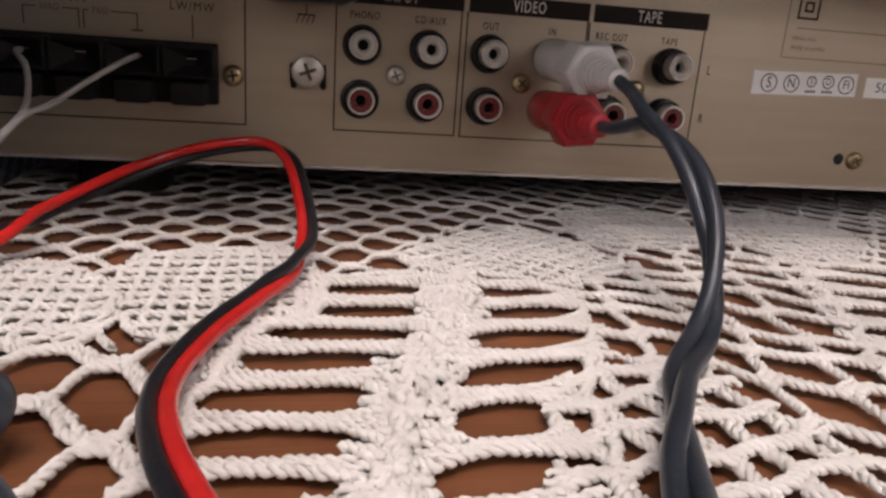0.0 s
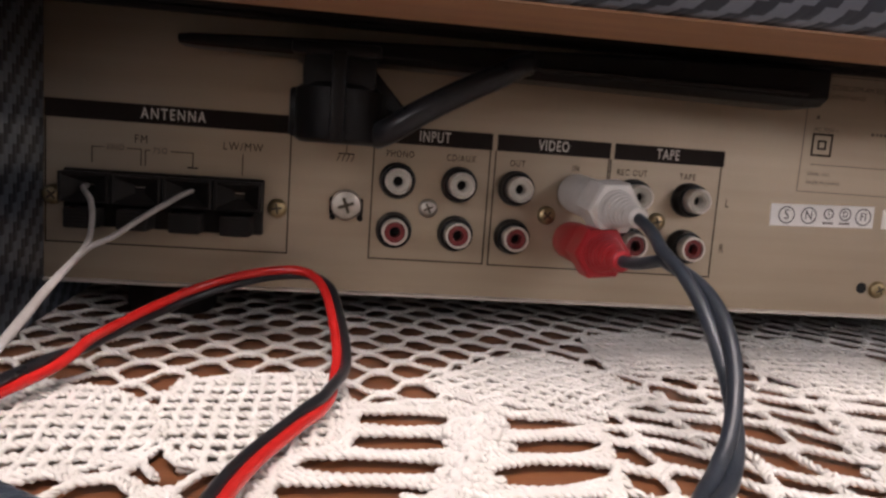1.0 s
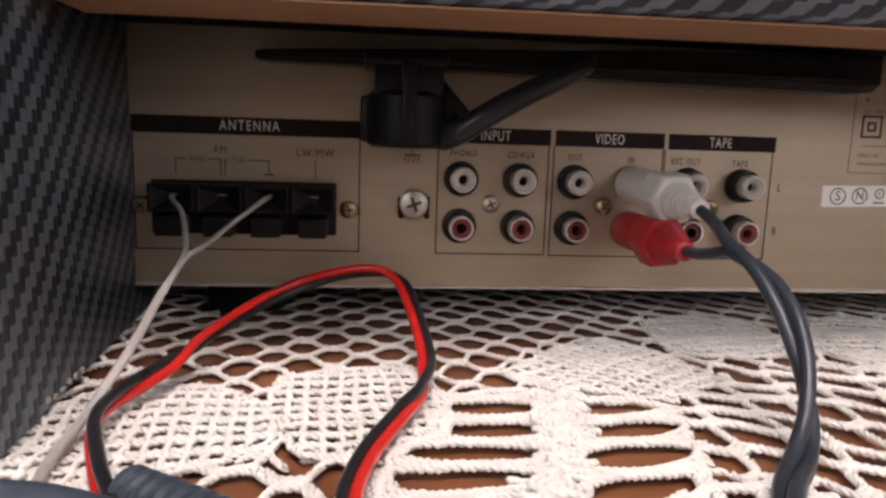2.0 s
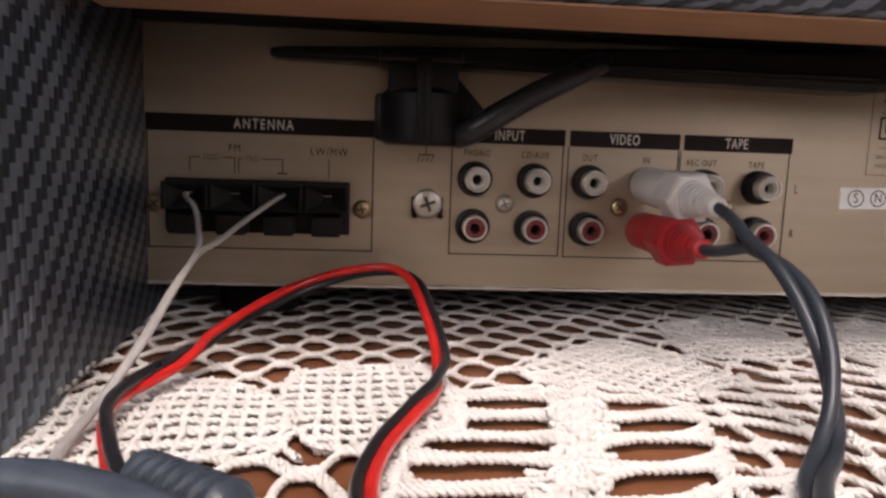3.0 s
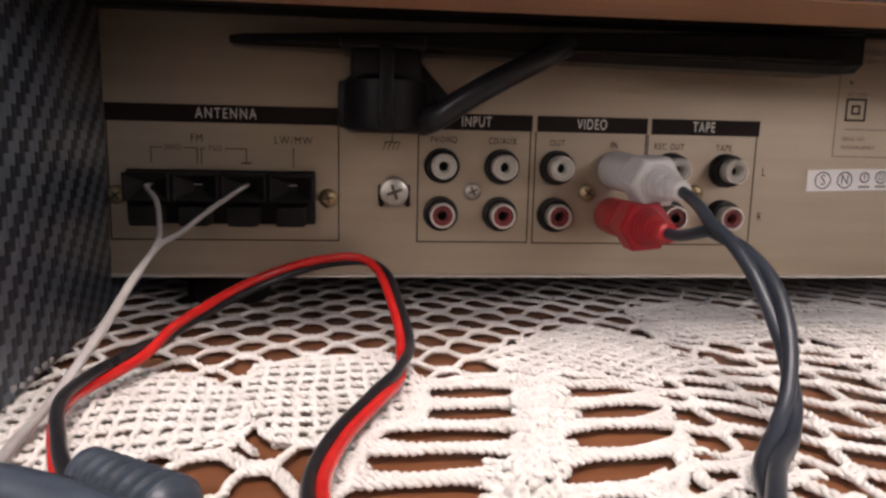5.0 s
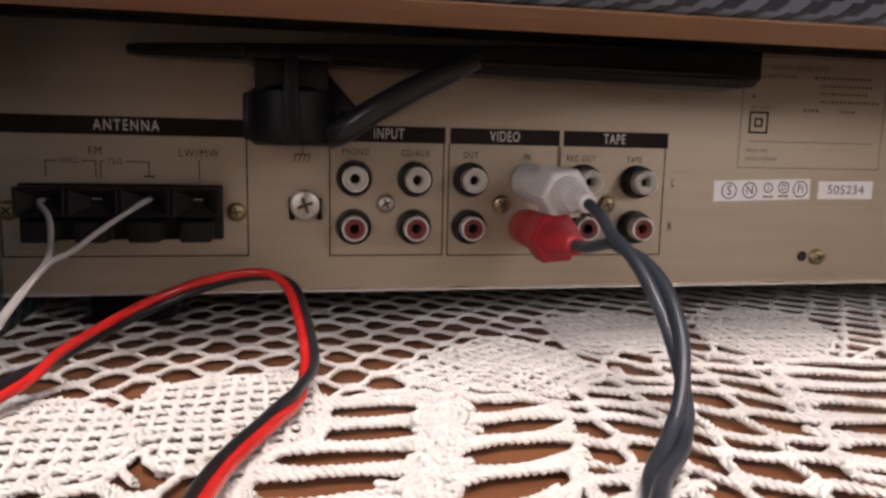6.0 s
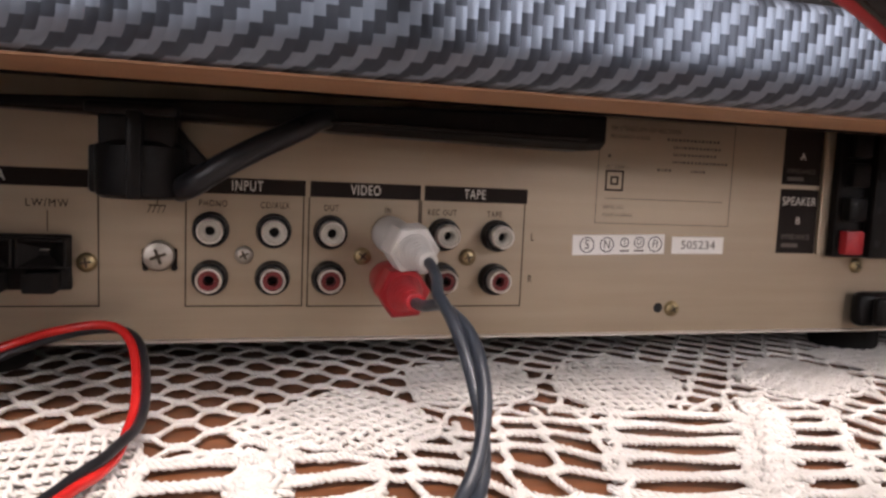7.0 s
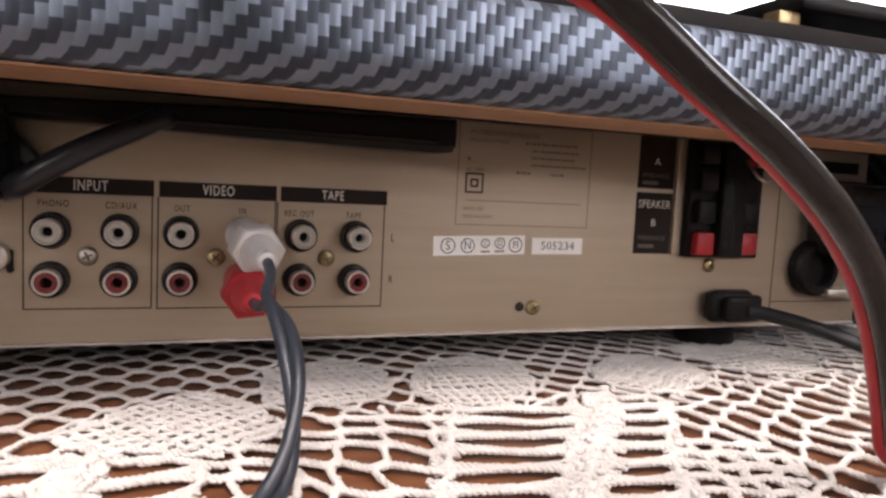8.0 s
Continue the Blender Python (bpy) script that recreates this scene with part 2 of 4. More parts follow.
# windows 3 to 5 are made up to house the fill lamps
for wname, x0, x1, y0, z0, z1 in (("window_1", -450, 450, -910, 1150, 1840), ("fill_window_3", -1950, -700, -910, 300, 1250), ("fill_window_4", 460, 840, -910, 130, 710), ("fill_window_5", -690, -460, -910, 130, 710)):
    w = thing(wname, (x0, y0, z0), "unseen white framed window with a clear pane", "", kind="structure")
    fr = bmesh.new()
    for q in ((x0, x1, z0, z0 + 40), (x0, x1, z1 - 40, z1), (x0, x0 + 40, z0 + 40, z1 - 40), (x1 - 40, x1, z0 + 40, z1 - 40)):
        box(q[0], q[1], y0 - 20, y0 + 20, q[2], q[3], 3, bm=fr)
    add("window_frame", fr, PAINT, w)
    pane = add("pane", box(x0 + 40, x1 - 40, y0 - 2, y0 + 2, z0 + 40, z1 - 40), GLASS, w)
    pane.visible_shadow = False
w = thing("window_2", (950, 60, -60), "white framed wide window with a clear pane", "", kind="structure")
fr = bmesh.new()
for q in ((60, 2200, -60, -20), (60, 2200, 1360, 1400), (60, 100, -20, 1360), (2160, 2200, -20, 1360)):
    box(930, 970, q[0], q[1], q[2], q[3], 3, bm=fr)
add("window_frame", fr, PAINT, w)
pane = add("pane", box(948, 952, 100, 2160, -20, 1360), GLASS, w)
pane.visible_shadow = False
solid("ground", [(-60000, 60000, -60000, 60000, -3000, -2900)], mottled(material("garden ground", (0.12, 0.14, 0.07), 0.9), (0.08, 0.1, 0.05), (0.16, 0.17, 0.1), 0.5), "plain ground outside the windows")

GLOW = material("bright overcast", (0.9, 0.95, 1.0), 1.0)
bsdf(GLOW).inputs["Emission Color"].default_value = (0.92, 0.97, 1.0, 1)
bsdf(GLOW).inputs["Emission Strength"].default_value = 5.0
solid("backdrop", [(9000, 9050, -6000, 14000, -2900, 6000)], GLOW, "plain white overcast distance beyond the wide window")

# ---- table ----
table = thing("table", (100, 60, -750), "reddish brown varnished wooden table under a lace cloth", "table")
add("tabletop", box(-650, 850, -420, 620, -30, -3.4, 4), TABLE_WOOD, table)
for lx, ly in ((-620, -390), (820, -390), (-620, 590), (820, 590)):
    sx, sy = (1 if lx < 0 else -1), (-1 if ly > 0 else 1)
    add("leg", box(min(lx, lx + 60 * sx), max(lx, lx + 60 * sx), min(ly, ly + 60 * sy), max(ly, ly + 60 * sy), -750, -30, 5), TABLE_WOOD, table)

# ---- receiver ----
receiver = thing("stereo_receiver", (125, 140, 0), "champagne metal stereo receiver with its socketed back on a tablecloth", "receiver")
LEFT, RIGHT, LOW, TOP = -108.5, 358, 13, 96.8
body = bmesh.new()
box(LEFT, RIGHT, 0, 1.2, LOW, TOP, bm=body)
add("back_panel", body, PANEL, receiver, "champagne brushed metal back panel")
add("bottom_lip", box(LEFT, RIGHT, -1.2, 0.6, LOW - 1.2, LOW - 0.05, 0.3, 1), NICKEL, receiver, "bright folded lower edge of the panel")
# cover juts out further than needed, to shade the panel's top
add("top_cover", box(LEFT - 1, RIGHT + 1, -13, 300, TOP + 0.05, TOP + 4, 1), MATT_BLACK, receiver, "black sheet metal top cover")
# lip added for the dark shaded band under the cover
add("shade_lip", box(LEFT - 1, RIGHT + 1, -13, -11.6, TOP - 1.6, TOP + 0.02, 0.3, 1), MATT_BLACK, receiver, "black lip added under the cover to shade the panel")
add("chassis", box(LEFT + 0.5, RIGHT - 0.5, 1.25, 298, LOW + 0.2, TOP - 0.1), MATT_BLACK, receiver, "dark chassis behind the panel")
for fx in (-76, 290):
    for fy in (28, 262):
        add("foot", lathe([(14, -1.5), (15, 1), (15, 10), (13, LOW + 0.2)], 28, m=Matrix.Translation((fx, fy, 0))), MATT_BLACK, receiver, "round black rubber foot")

# printed fields
add("printed_bar", box(-108.3, -33.8, -0.1, 0.02, 62.7, 68.4), PRINT, receiver, "black printed heading bar")
for x0, x1 in ((-8, 30.7), (32.3, 71.2), (72.6, 112)):
    add("printed_bar", box(x0, x1, -0.1, 0.02, 62.2, 67.6), PRINT, receiver, "black printed heading bar")
outline(-108.2, -34.2, 24.2, 62.6, PRINT, receiver, top=False)
outline(-8.2, 30.4, 24, 62.1, PRINT, receiver, top=False)
outline(31.8, 71.1, 23.8, 62.1, PRINT, receiver, top=False)
outline(71.4, 111.4, 23.6, 62.1, PRINT, receiver, top=False)
for txt, x in (("ANTENNA", -70.5), ):
    letters(txt, x, 65.6, 3.3, PALE_PRINT, receiver, y=-0.2, wide=0.72, bold=0.012, space=1.28)
for txt, x in (("INPUT", 11.5), ("VIDEO", 51.5), ("TAPE", 91.5)):
    letters(txt, x, 64.9, 3.4, PALE_PRINT, receiver, y=-0.2, wide=0.66, bold=0.014, space=1.16)
for txt, x, z, s, wd in (("FM", -80, 57.6, 2.5, 1), ("LW/MW", -49.2, 57.4, 2.5, 1), ("300Ω", -87.6, 54.6, 1.7, 1), ("75Ω", -74.3, 54.4, 1.7, 1.1), ("PHONO", 0.6, 58.8, 2.15, 0.85), ("CD/AUX", 20.6, 58.7, 2.15, 0.85),
                         ("OUT", 39.6, 58.4, 2.15, 0.85), ("IN", 59.6, 58.2, 2.15, 0.85), ("REC OUT", 79.4, 58, 2.15, 0.85), ("TAPE", 99.4, 57.9, 2.15, 0.85), ("L", 114.8, 49.8, 2.9, 0.8), ("R", 114.6, 34, 2.9, 0.8)):
    letters(txt, x, z, s, PRINT if s > 1.8 else GREY_PRINT, receiver, wide=wd * 0.84, bold=0.0 if "M" in txt else 0.012, space=1.22)
for q in ((-94.6, -94.3, 49.6, 54.7), (-94.3, -91, 54.4, 54.7), (-84.2, -80.1, 54.4, 54.7), (-80.1, -79.8, 49.4, 54.7), (-78.8, -78.5, 49.4, 54.6), (-78.5, -77.3, 54.3, 54.6), (-71.2, -64.5, 54.3, 54.6), (-64.5, -64.2, 50.2, 54.6), (-66, -62.8, 49.6, 50.1),
          (-49.3, -49, 48.6, 55.2), (-16.9, -16.6, 57.8, 61), (-19.4, -14.2, 57.5, 57.9)):
    add("printed_line", box(q[0], q[1], -0.08, 0.02, q[2], q[3]), PRINT, receiver)
for k in range(4):
    hatch = box(-0.14, 0.14, -0.08, 0.02, -1.3, 1.3)
    hatch.transform(Matrix.Translation((-19.2 + k * 1.5, 0, 56.4)) @ Matrix.Rotation(radians(22), 4, "Y"))
    add("printed_line", hatch, PRINT, receiver)


def screw(x, z, mat, r=3.1, turn=20, parent=receiver, label="cross-head screw"):
    """Domed head with a darker cross laid on for its recess."""
    head = lathe([(r, 0), (r, 0.7), (r * 0.9, 1.3), (r * 0.6, 1.8), (0, 2.0)], 24, m=facing(x, 0, z))
    s = add("screw", head, mat, parent, label)
    cross = bmesh.new()
    for a in (0, 90):
        join(cross, box(-r * 0.55, r * 0.55, -r * 0.11, r * 0.11, 1.55, 2.06), facing(x, 0, z, turn + a))
    add("cross_slot", cross, SLOT, s)
    return s


for x, z, mat, a in ((-37.9, 38.8, BRASS, 10), (-105.6, 39, BRASS, 40), (10.7, 41.8, STEEL, 25), (50.8, 41.9, BRASS, 50), (89.6, 42, BRASS, 15), (176.4, 22.4, BRASS, 30), (265, 40.6, BRASS, 60)):
    screw(x, z, mat, turn=a)
add("vent_hole", lathe([(2.0, -0.05), (2.0, 0.12), (1.6, 0.1), (0, 0.06)], 20, m=facing(170.3, 0, 22.7)), HOLE, receiver)
# grounding screw on its square clamp
add("clamp_plate", box(-21.3, -10.6, -1.2, 0, 37.8, 43.6, 0.4, 1), MATT_BLACK, receiver, "dark square clamp under the grounding screw")
for x in (-20.2, -11.4):
    add("clamp_notch", lathe([(1.0, 0), (1.0, 1.4), (0, 1.4)], 12, m=facing(x, 0, 37.2)), MATT_BLACK, receiver)
gs = add("grounding_screw", lathe([(4.9, 0), (4.9, 2.6), (4.5, 3.4), (3.5, 3.9), (0, 4.1)], 32, m=facing(-16, -1, 41.4)), STEEL, receiver, "bright round grounding screw")
cr = bmesh.new()
for a in (20, 110):
    join(cr, box(-2.6, 2.6, -0.5, 0.5, 3.6, 4.2), facing(-16, -1, 41.4, a))
add("cross_slot", cr, SLOT, gs)


# phono sockets
def socket(x, z, red):
    base = add("socket", lathe([(5.9, 0), (5.9, 2.2), (5.5, 2.8), (5.35, 5.2), (4.4, 5.4), (4.4, 4.2), (0, 4.2)], 28, m=facing(x, 0, z)), BLACK, receiver, "black phono socket with a red core" if red else "black phono socket with a white core")
    if red:
        add("shell", lathe([(4.15, 3), (4.15, 9.0), (3.95, 9.3), (3.45, 9.3), (3.4, 8.6), (3.4, 5)], 28, m=facing(x, 0, z)), NICKEL, base, "bright nickel ring")
        add("core", lathe([(3.38, 3), (3.38, 8.3), (3.0, 8.6), (1.75, 8.6), (1.7, 8.2), (1.7, 5), (0, 5)], 24, m=facing(x, 0, z)), DARK_RED, base, "dark red insulator")
    else:
        add("shell", lathe([(4.15, 3), (4.15, 9.0), (3.95, 9.3), (3.7, 9.3), (3.6, 8.6), (3.6, 5)], 28, m=facing(x, 0, z)), NICKEL, base, "bright nickel ring")
        add("core", lathe([(3.58, 3), (3.58, 8.9), (3.3, 9.2), (2.3, 9.2), (2.2, 8.6), (1.7, 8.4), (1.6, 5), (0, 5)], 24, m=facing(x, 0, z)), CREAM_PLASTIC, base, "cream insulator")
    add("contact", lathe([(1.58, 4.8), (1.58, 5.2), (0, 5.1)], 16, m=facing(x, 0, z)), HOLE, base)


for x in (0, 20.3, 39.4, 60, 80, 100.2):
    socket(x, 50.2, False)
    socket(x - 0.2, 34.1, True)

# aerial spring terminals
block = add("terminal_block", box(-102, -42, -2.5, 0, 30, 47.6, 0.6), MATT_BLACK, receiver, "black block of four spring terminals")
for k in range(4):
    cx = -94.2 + k * 15.0
    cell = bmesh.new()
    # a funnel mouth of four sloping walls round a dark slot
    for sx0, sx1, sz0, sz1 in ((-7.2, -6.2, -4.4, 4.8), (6.2, 7.2, -4.4, 4.8), (-6.2, 6.2, 3.8, 4.8), (-6.2, 6.2, -4.4, -3.6)):
        box(cx + sx0, cx + sx1, -8.5, -2.45, 42 + sz0, 42 + sz1, 0.3, 1, bm=cell)
    vs = [cell.verts.new(c) for c in ((cx - 6.2, -7.6, 38.4), (cx - 6.2, -7.6, 45.8), (cx - 1.5, -3, 43.6), (cx - 1.5, -3, 41), (cx + 6.2, -7.6, 38.4), (cx + 6.2, -7.6, 45.8), (cx + 1.5, -3, 43.6), (cx + 1.5, -3, 41))]
    for q in ((0, 1, 2, 3), (7, 6, 5, 4), (1, 5, 6, 2), (4, 0, 3, 7)):
        cell.faces.new([vs[i] for i in q])
    add("terminal_mouth", cell, MATT_BLACK, block)
    add("contact_blade", box(cx - 1.4, cx + 1.4, -3.2, -2.6, 42.8, 43.1), STEEL, block, "small bright spring contact")
    lever = bmesh.new()
    box(cx - 4.6, cx + 4.6, -11.5, -2.45, 30.2, 36.4, 0.7, bm=lever)
    for j in range(5):
        box(cx - 4.2, cx + 4.2, -11.9, -11.4, 31.1 + j * 1.05, 31.6 + j * 1.05, bm=lever)
    add("lever", lever, MATT_BLACK, block, "ribbed black push lever")

# rating field
outline(140, 199.6, 55.8, 96.2, GREY_PRINT, receiver, w=0.3)
letters("FM STEREO/FM-AM RECEIVER", 144.5, 92.2, 1.9, GREY_PRINT, receiver, wide=0.86, align="LEFT")
letters("FREQUENCY RANGE", 144.5, 89.2, 1.4, GREY_PRINT, receiver, wide=0.9, align="LEFT")
letters("AC 220V ~", 143.5, 77.6, 1.5, GREY_PRINT, receiver, wide=0.95, align="LEFT")
letters("SERIAL NO.", 143, 62.2, 1.3, GREY_PRINT, receiver, wide=0.95, align="LEFT")
letters("MADE IN JAPAN", 143, 59.2, 1.3, GREY_PRINT, receiver, wide=0.95, align="LEFT")
rows = bmesh.new()
for x0, x1, z, hh in ((169, 193, 89.2, 1.3), (172, 193, 86.3, 1.2), (172, 191, 83.5, 1.2), (172, 196, 80.6, 1.2), (165.5, 171.5, 77.3, 1.3), (180.5, 186.5, 77.2, 1.3), (144, 145.6, 81.8, 1.4)):
    x = x0
    while x < x1:
        w = 1.0 + 0.5 * math.sin(x * 7.3)
        box(x, x + w * 0.8, -0.08, 0.02, z - hh * 0.42, z + hh * 0.42, bm=rows)
        x += w + 0.45
tagged(add("small_print", rows, GREY_PRINT, receiver), kind="stuff")
dbl = outline(143.4, 151.2, 68.4, 76.4, PRINT, receiver, w=0.75, name="insulation_mark")
outline(145.6, 149, 70.7, 74.1, PRINT, receiver, w=0.75, name="insulation_mark")
add("printed_line", box(144, 196, -0.08, 0.02, 65.4, 65.7), GREY_PRINT, receiver)


# approval stickers
def sticker(x0, x1, z0, z1, tilt):
    m = Matrix.Translation(((x0 + x1) / 2, 0, (z0 + z1) / 2)) @ Matrix.Rotation(radians(tilt), 4, "Y")
    w, hgt = (x1 - x0) / 2, (z1 - z0) / 2
    b = box(-w, w, -0.22, 0.0, -hgt, hgt, 0.08, 1)
    b.transform(m)
    return add("sticker", b, STICKER, receiver, "white paper sticker on the panel"), m


st, m = sticker(131.4, 171, 43.9, 51.6, -1.6)
for txt, u, r, s, v in (("S", -13.8, 3.1, 3.6, 0), ("N", -5.4, 3.0, 3.2, 0), ("S", 2.2, 1.9, 1.7, 0.8), ("D", 8.6, 2.3, 2.4, 0.8), ("FI", 15.6, 3.1, 3.0, 0)):
    ring = bmesh.new()
    for k in range(32):
        a0, a1 = 2 * math.pi * k / 32, 2 * math.pi * (k + 1) / 32
        q = [ring.verts.new((u + rr * math.cos(a), -0.3, v + rr * math.sin(a))) for rr, a in ((r, a0), (r, a1), (r - 0.42, a1), (r - 0.42, a0))]
        ring.faces.new(q)
    ring.transform(m)
    add("approval_ring", ring, PRINT, st)
    c = m @ Vector((u, 0, v))
    letters(txt, c.x, c.z, s, PRINT, st, y=-0.32, wide=0.85)
bars = bmesh.new()
for u in (2.2, 8.6):
    for k in range(4):
        box(u - 2 + k * 1.05, u - 1.2 + k * 1.05, -0.3, -0.2, -2.9, -2.1, bm=bars)
bars.transform(m)
tagged(add("small_print", bars, GREY_PRINT, st), kind="stuff")
st2, m2 = sticker(174.4, 198, 44.6, 51.4, -0.6)
letters("505234", 186.2, 48, 3.3, GREY_PRINT, st2, y=-0.3, wide=1.12)

# loudspeaker terminals
add("printed_label", box(223.5, 242.5, -0.1, 0.02, 74, 97), PRINT, receiver, "black printed speaker label")
add("printed_label", box(223.5, 242.5, -0.1, 0.02, 45.5, 72.2), PRINT, receiver, "black printed speaker label")
letters("A", 233, 85.5, 3.0, PALE_PRINT, receiver, y=-0.2)
letters("SPEAKER", 233, 67, 3.4, PALE_PRINT, receiver, y=-0.2, wide=0.88)
letters("B", 233, 59, 3.0, PALE_PRINT, receiver, y=-0.2)
letters("IMPEDANCE", 232.6, 52.3, 2.0, GREY_PRINT, receiver, y=-0.2, wide=0.9)
letters("IMPEDANCE", 232.6, 79.5, 2.0, GREY_PRINT, receiver, y=-0.2, wide=0.9)
add("small_print", box(226, 234, -0.2, -0.08, 48, 49.6), GREY_PRINT, receiver)
add("small_print", box(226, 234, -0.2, -0.08, 75.6, 77.2), GREY_PRINT, receiver)
sb = add("speaker_terminal_block", box(247.5, 288, -5, 0, 44.5, 96.6, 1.0), BLACK, receiver, "black block of speaker spring terminals")
add("terminal_ridge", box(261.5, 275, -10, -4.9, 44.8, 96.4, 1.2), BLACK, sb)
add("terminal_groove", box(267.8, 268.8, -10.2, -9.6, 46, 96), HOLE, sb)
add("mounting_tab", box(243, 247.6, -1.5, 0, 45.5, 97, 0.3, 1), PANEL, sb, "dull metal edge of the terminal block")
for x in (254.5, 281.5):
    for z, red in ((51, True), (65, False), (79, False), (91, x > 270)):
        lev = box(x - 4.6, x + 4.6, -9.5 if x < 270 else -6.5, -4.9, z - 5, z + 5, 0.9)
        add("lever", lev, RED_PLASTIC if red else BLACK, sb, "red push lever" if red else "black push lever")
        add("wire_hole", lathe([(1.5, 0), (1.5, 0.3), (0, 0.2)], 16, m=facing(264.6 if x < 270 else 272, -10, z)), HOLE, sb)
wire_end = thing("stripped_wire", (276, -10, 80), "short bare pale wire end curled out of a speaker terminal", "wire")
add("strand", sweep(spline([(272.5, -9.6, 88), (271.5, -14, 85.5), (272.5, -17, 81.5), (276, -18, 79.6), (280, -17, 80.6), (282.6, -14, 83.5), (283.4, -10, 86), (283.4, -5.5, 86.5)], 0.8), 0.8, 10), STEEL, wire_end)
# mains lead and outlet
relief = bmesh.new()
box(263, 287, -8, 0, 14.8, 30, 3.5, 3, bm=relief)
box(267, 287, -13, -7.9, 16, 28.5, 2.4, 3, bm=relief)
add("cord_grip", relief, BLACK, receiver, "black moulded cord grip")
add("panel_seam", box(303, 303.5, -0.1, 0.02, LOW + 0.2, TOP - 0.2), PRINT, receiver)
add("panel_seam", box(303.5, RIGHT - 0.2, -0.1, 0.02, 23.2, 23.6), PRINT, receiver)
outlet = bmesh.new()
lathe([(13.5, 0), (13.5, 5), (12, 6.5), (9, 6.8), (8.5, 2), (0, 2)], 32, bm=outlet, m=facing(326, 0, 40))
add("mains_outlet", outlet, BLACK, receiver, "round black mains outlet")
add("outlet_bracket", box(330, 352, -9, 0, 26.5, 30.5, 1), STEEL, receiver, "bright metal bracket")
sink = add("heat_sink", box(322, 357, -14, 0, 47, 82, 1.4), GLOSS_PVC, receiver, "glossy black ridged cover")
for z in (48.5, 59, 70, 80.5):
    add("ridge", box(321.4, 357.2, -15.4, -13.9, z - 0.9, z + 0.9, 0.5), GLOSS_PVC, sink)
add("printed_label", box(306, 352, -0.1, 0.02, 86, 91.5), PRINT, receiver, "black printed strip")

# ---- aerial bar on its swivel ----
bar = thing("ferrite_aerial", (30, -15, 88), "black ferrite bar aerial on a swivel bracket behind the receiver", "aerial")
def wedge(sections):
    """A beam through upright sections (x, yfront, yback, z0, z1) with chamfered corners."""
    b = bmesh.new()
    rings = []
    for x, yf, yb, z0, z1 in sections:
        c = min(2.2, (z1 - z0) * 0.3)
        rings.append([b.verts.new(p) for p in ((x, yf, z0 + c), (x, yf, z1 - c * 0.4), (x, yf + c * 0.4, z1), (x, yb, z1), (x, yb, z0), (x, yf + c * 1.6, z0))])
    for a, c in zip(rings, rings[1:]):
        for k in range(6):
            b.faces.new((a[k], a[(k + 1) % 6], c[(k + 1) % 6], c[k]))
    b.faces.new(rings[0][::-1])
    b.faces.new(rings[-1])
    bmesh.ops.recalc_face_normals(b, faces=b.faces[:])
    bmesh.ops.bevel(b, geom=b.edges[:], offset=0.25, segments=1, affect="EDGES")
    return b
add("housing", wedge([(-66, -16, -8, 86, 88.4), (-62, -17, -7, 85.6, 88.9), (-30, -19, -6, 85.2, 90), (60, -24, -8, 83, 92.6), (122, -28, -10, 81.8, 93.6), (128, -28, -10, 82.4, 93.6)]), BLACK, bar)
add("edge_rib", wedge([(30, -24.5, -22, 86.0, 87.0), (121, -29, -26, 85.0, 86.2)]), MATT_BLACK, bar)
swivel = add("swivel_hub", lathe([(11, 60.5), (12.5, 61.5), (12.8, 63), (12.8, 76), (11, 77.5), (0, 77.5)], 32, m=Matrix.Translation((-19.5, -15, 0))), BLACK, bar, "black moulded swivel hub")
add("hinge_plate", box(-34, -4.5, -17, 0, 61.8, 76.2, 1.2), BLACK, swivel)
add("neck", box(-30, -9, -24, -4, 76, 87, 1.5), BLACK, swivel)
add("clamp", box(-33, -8, -27, -3, 84.6, 88.4, 1.0), BLACK, swivel)
add("rib", box(-21.6, -17.4, -29.6, -24, 60.6, 86, 0.8), BLACK, swivel)
sc = spline([(-8, -18, 63.6), (-4, -24, 65.6), (4, -26.5, 71), (15, -27, 77.4), (26, -26.5, 83), (32, -24, 86.4), (36, -20, 88)], 1.2)
add("aerial_lead", sweep(sc, lambda s: 3.9 - 0.5 * s, 14), BLACK_PVC, bar, "thick black lead of the aerial")
brace = wedge([(-12, -16, -8, 74, 86), (2, -18, -12, 66, 70)])
add("brace", brace, BLACK, bar)

# ---- equipment stand wrapped in woven carbon film ----
CARBON = material("carbon weave film", (0.02, 0.02, 0.022), 0.3)
tc = node(CARBON, "ShaderNodeTexCoord")
sep = node(CARBON, "ShaderNodeSeparateXYZ")
link(CARBON, tc.outputs["Object"], sep.inputs[0])
def mathnode(m, op, a, b=None):
    n = node(m, "ShaderNodeMath")
    n.operation = op
    for i, v in enumerate((a, b)):
        if v is None:
            continue
        if isinstance(v, (int, float)):
            n.inputs[i].default_value = v
        else:
            link(m, v, n.inputs[i])
    return n.outputs[0]
TOW = 0.0027
uu = mathnode(CARBON, "DIVIDE", mathnode(CARBON, "ADD", sep.outputs[0], sep.outputs[1]), TOW)
vv = mathnode(CARBON, "DIVIDE", sep.outputs[2], TOW)
cellsum = mathnode(CARBON, "SUBTRACT", mathnode(CARBON, "FLOOR", uu), mathnode(CARBON, "FLOOR", vv))
over = mathnode(CARBON, "LESS_THAN", mathnode(CARBON, "FLOORED_MODULO", cellsum, 4.0), 2.0)
dust = node(CARBON, "ShaderNodeTexNoise", Scale=90.0, Detail=5.0)
link(CARBON, tc.outputs["Object"], dust.inputs["Vector"])
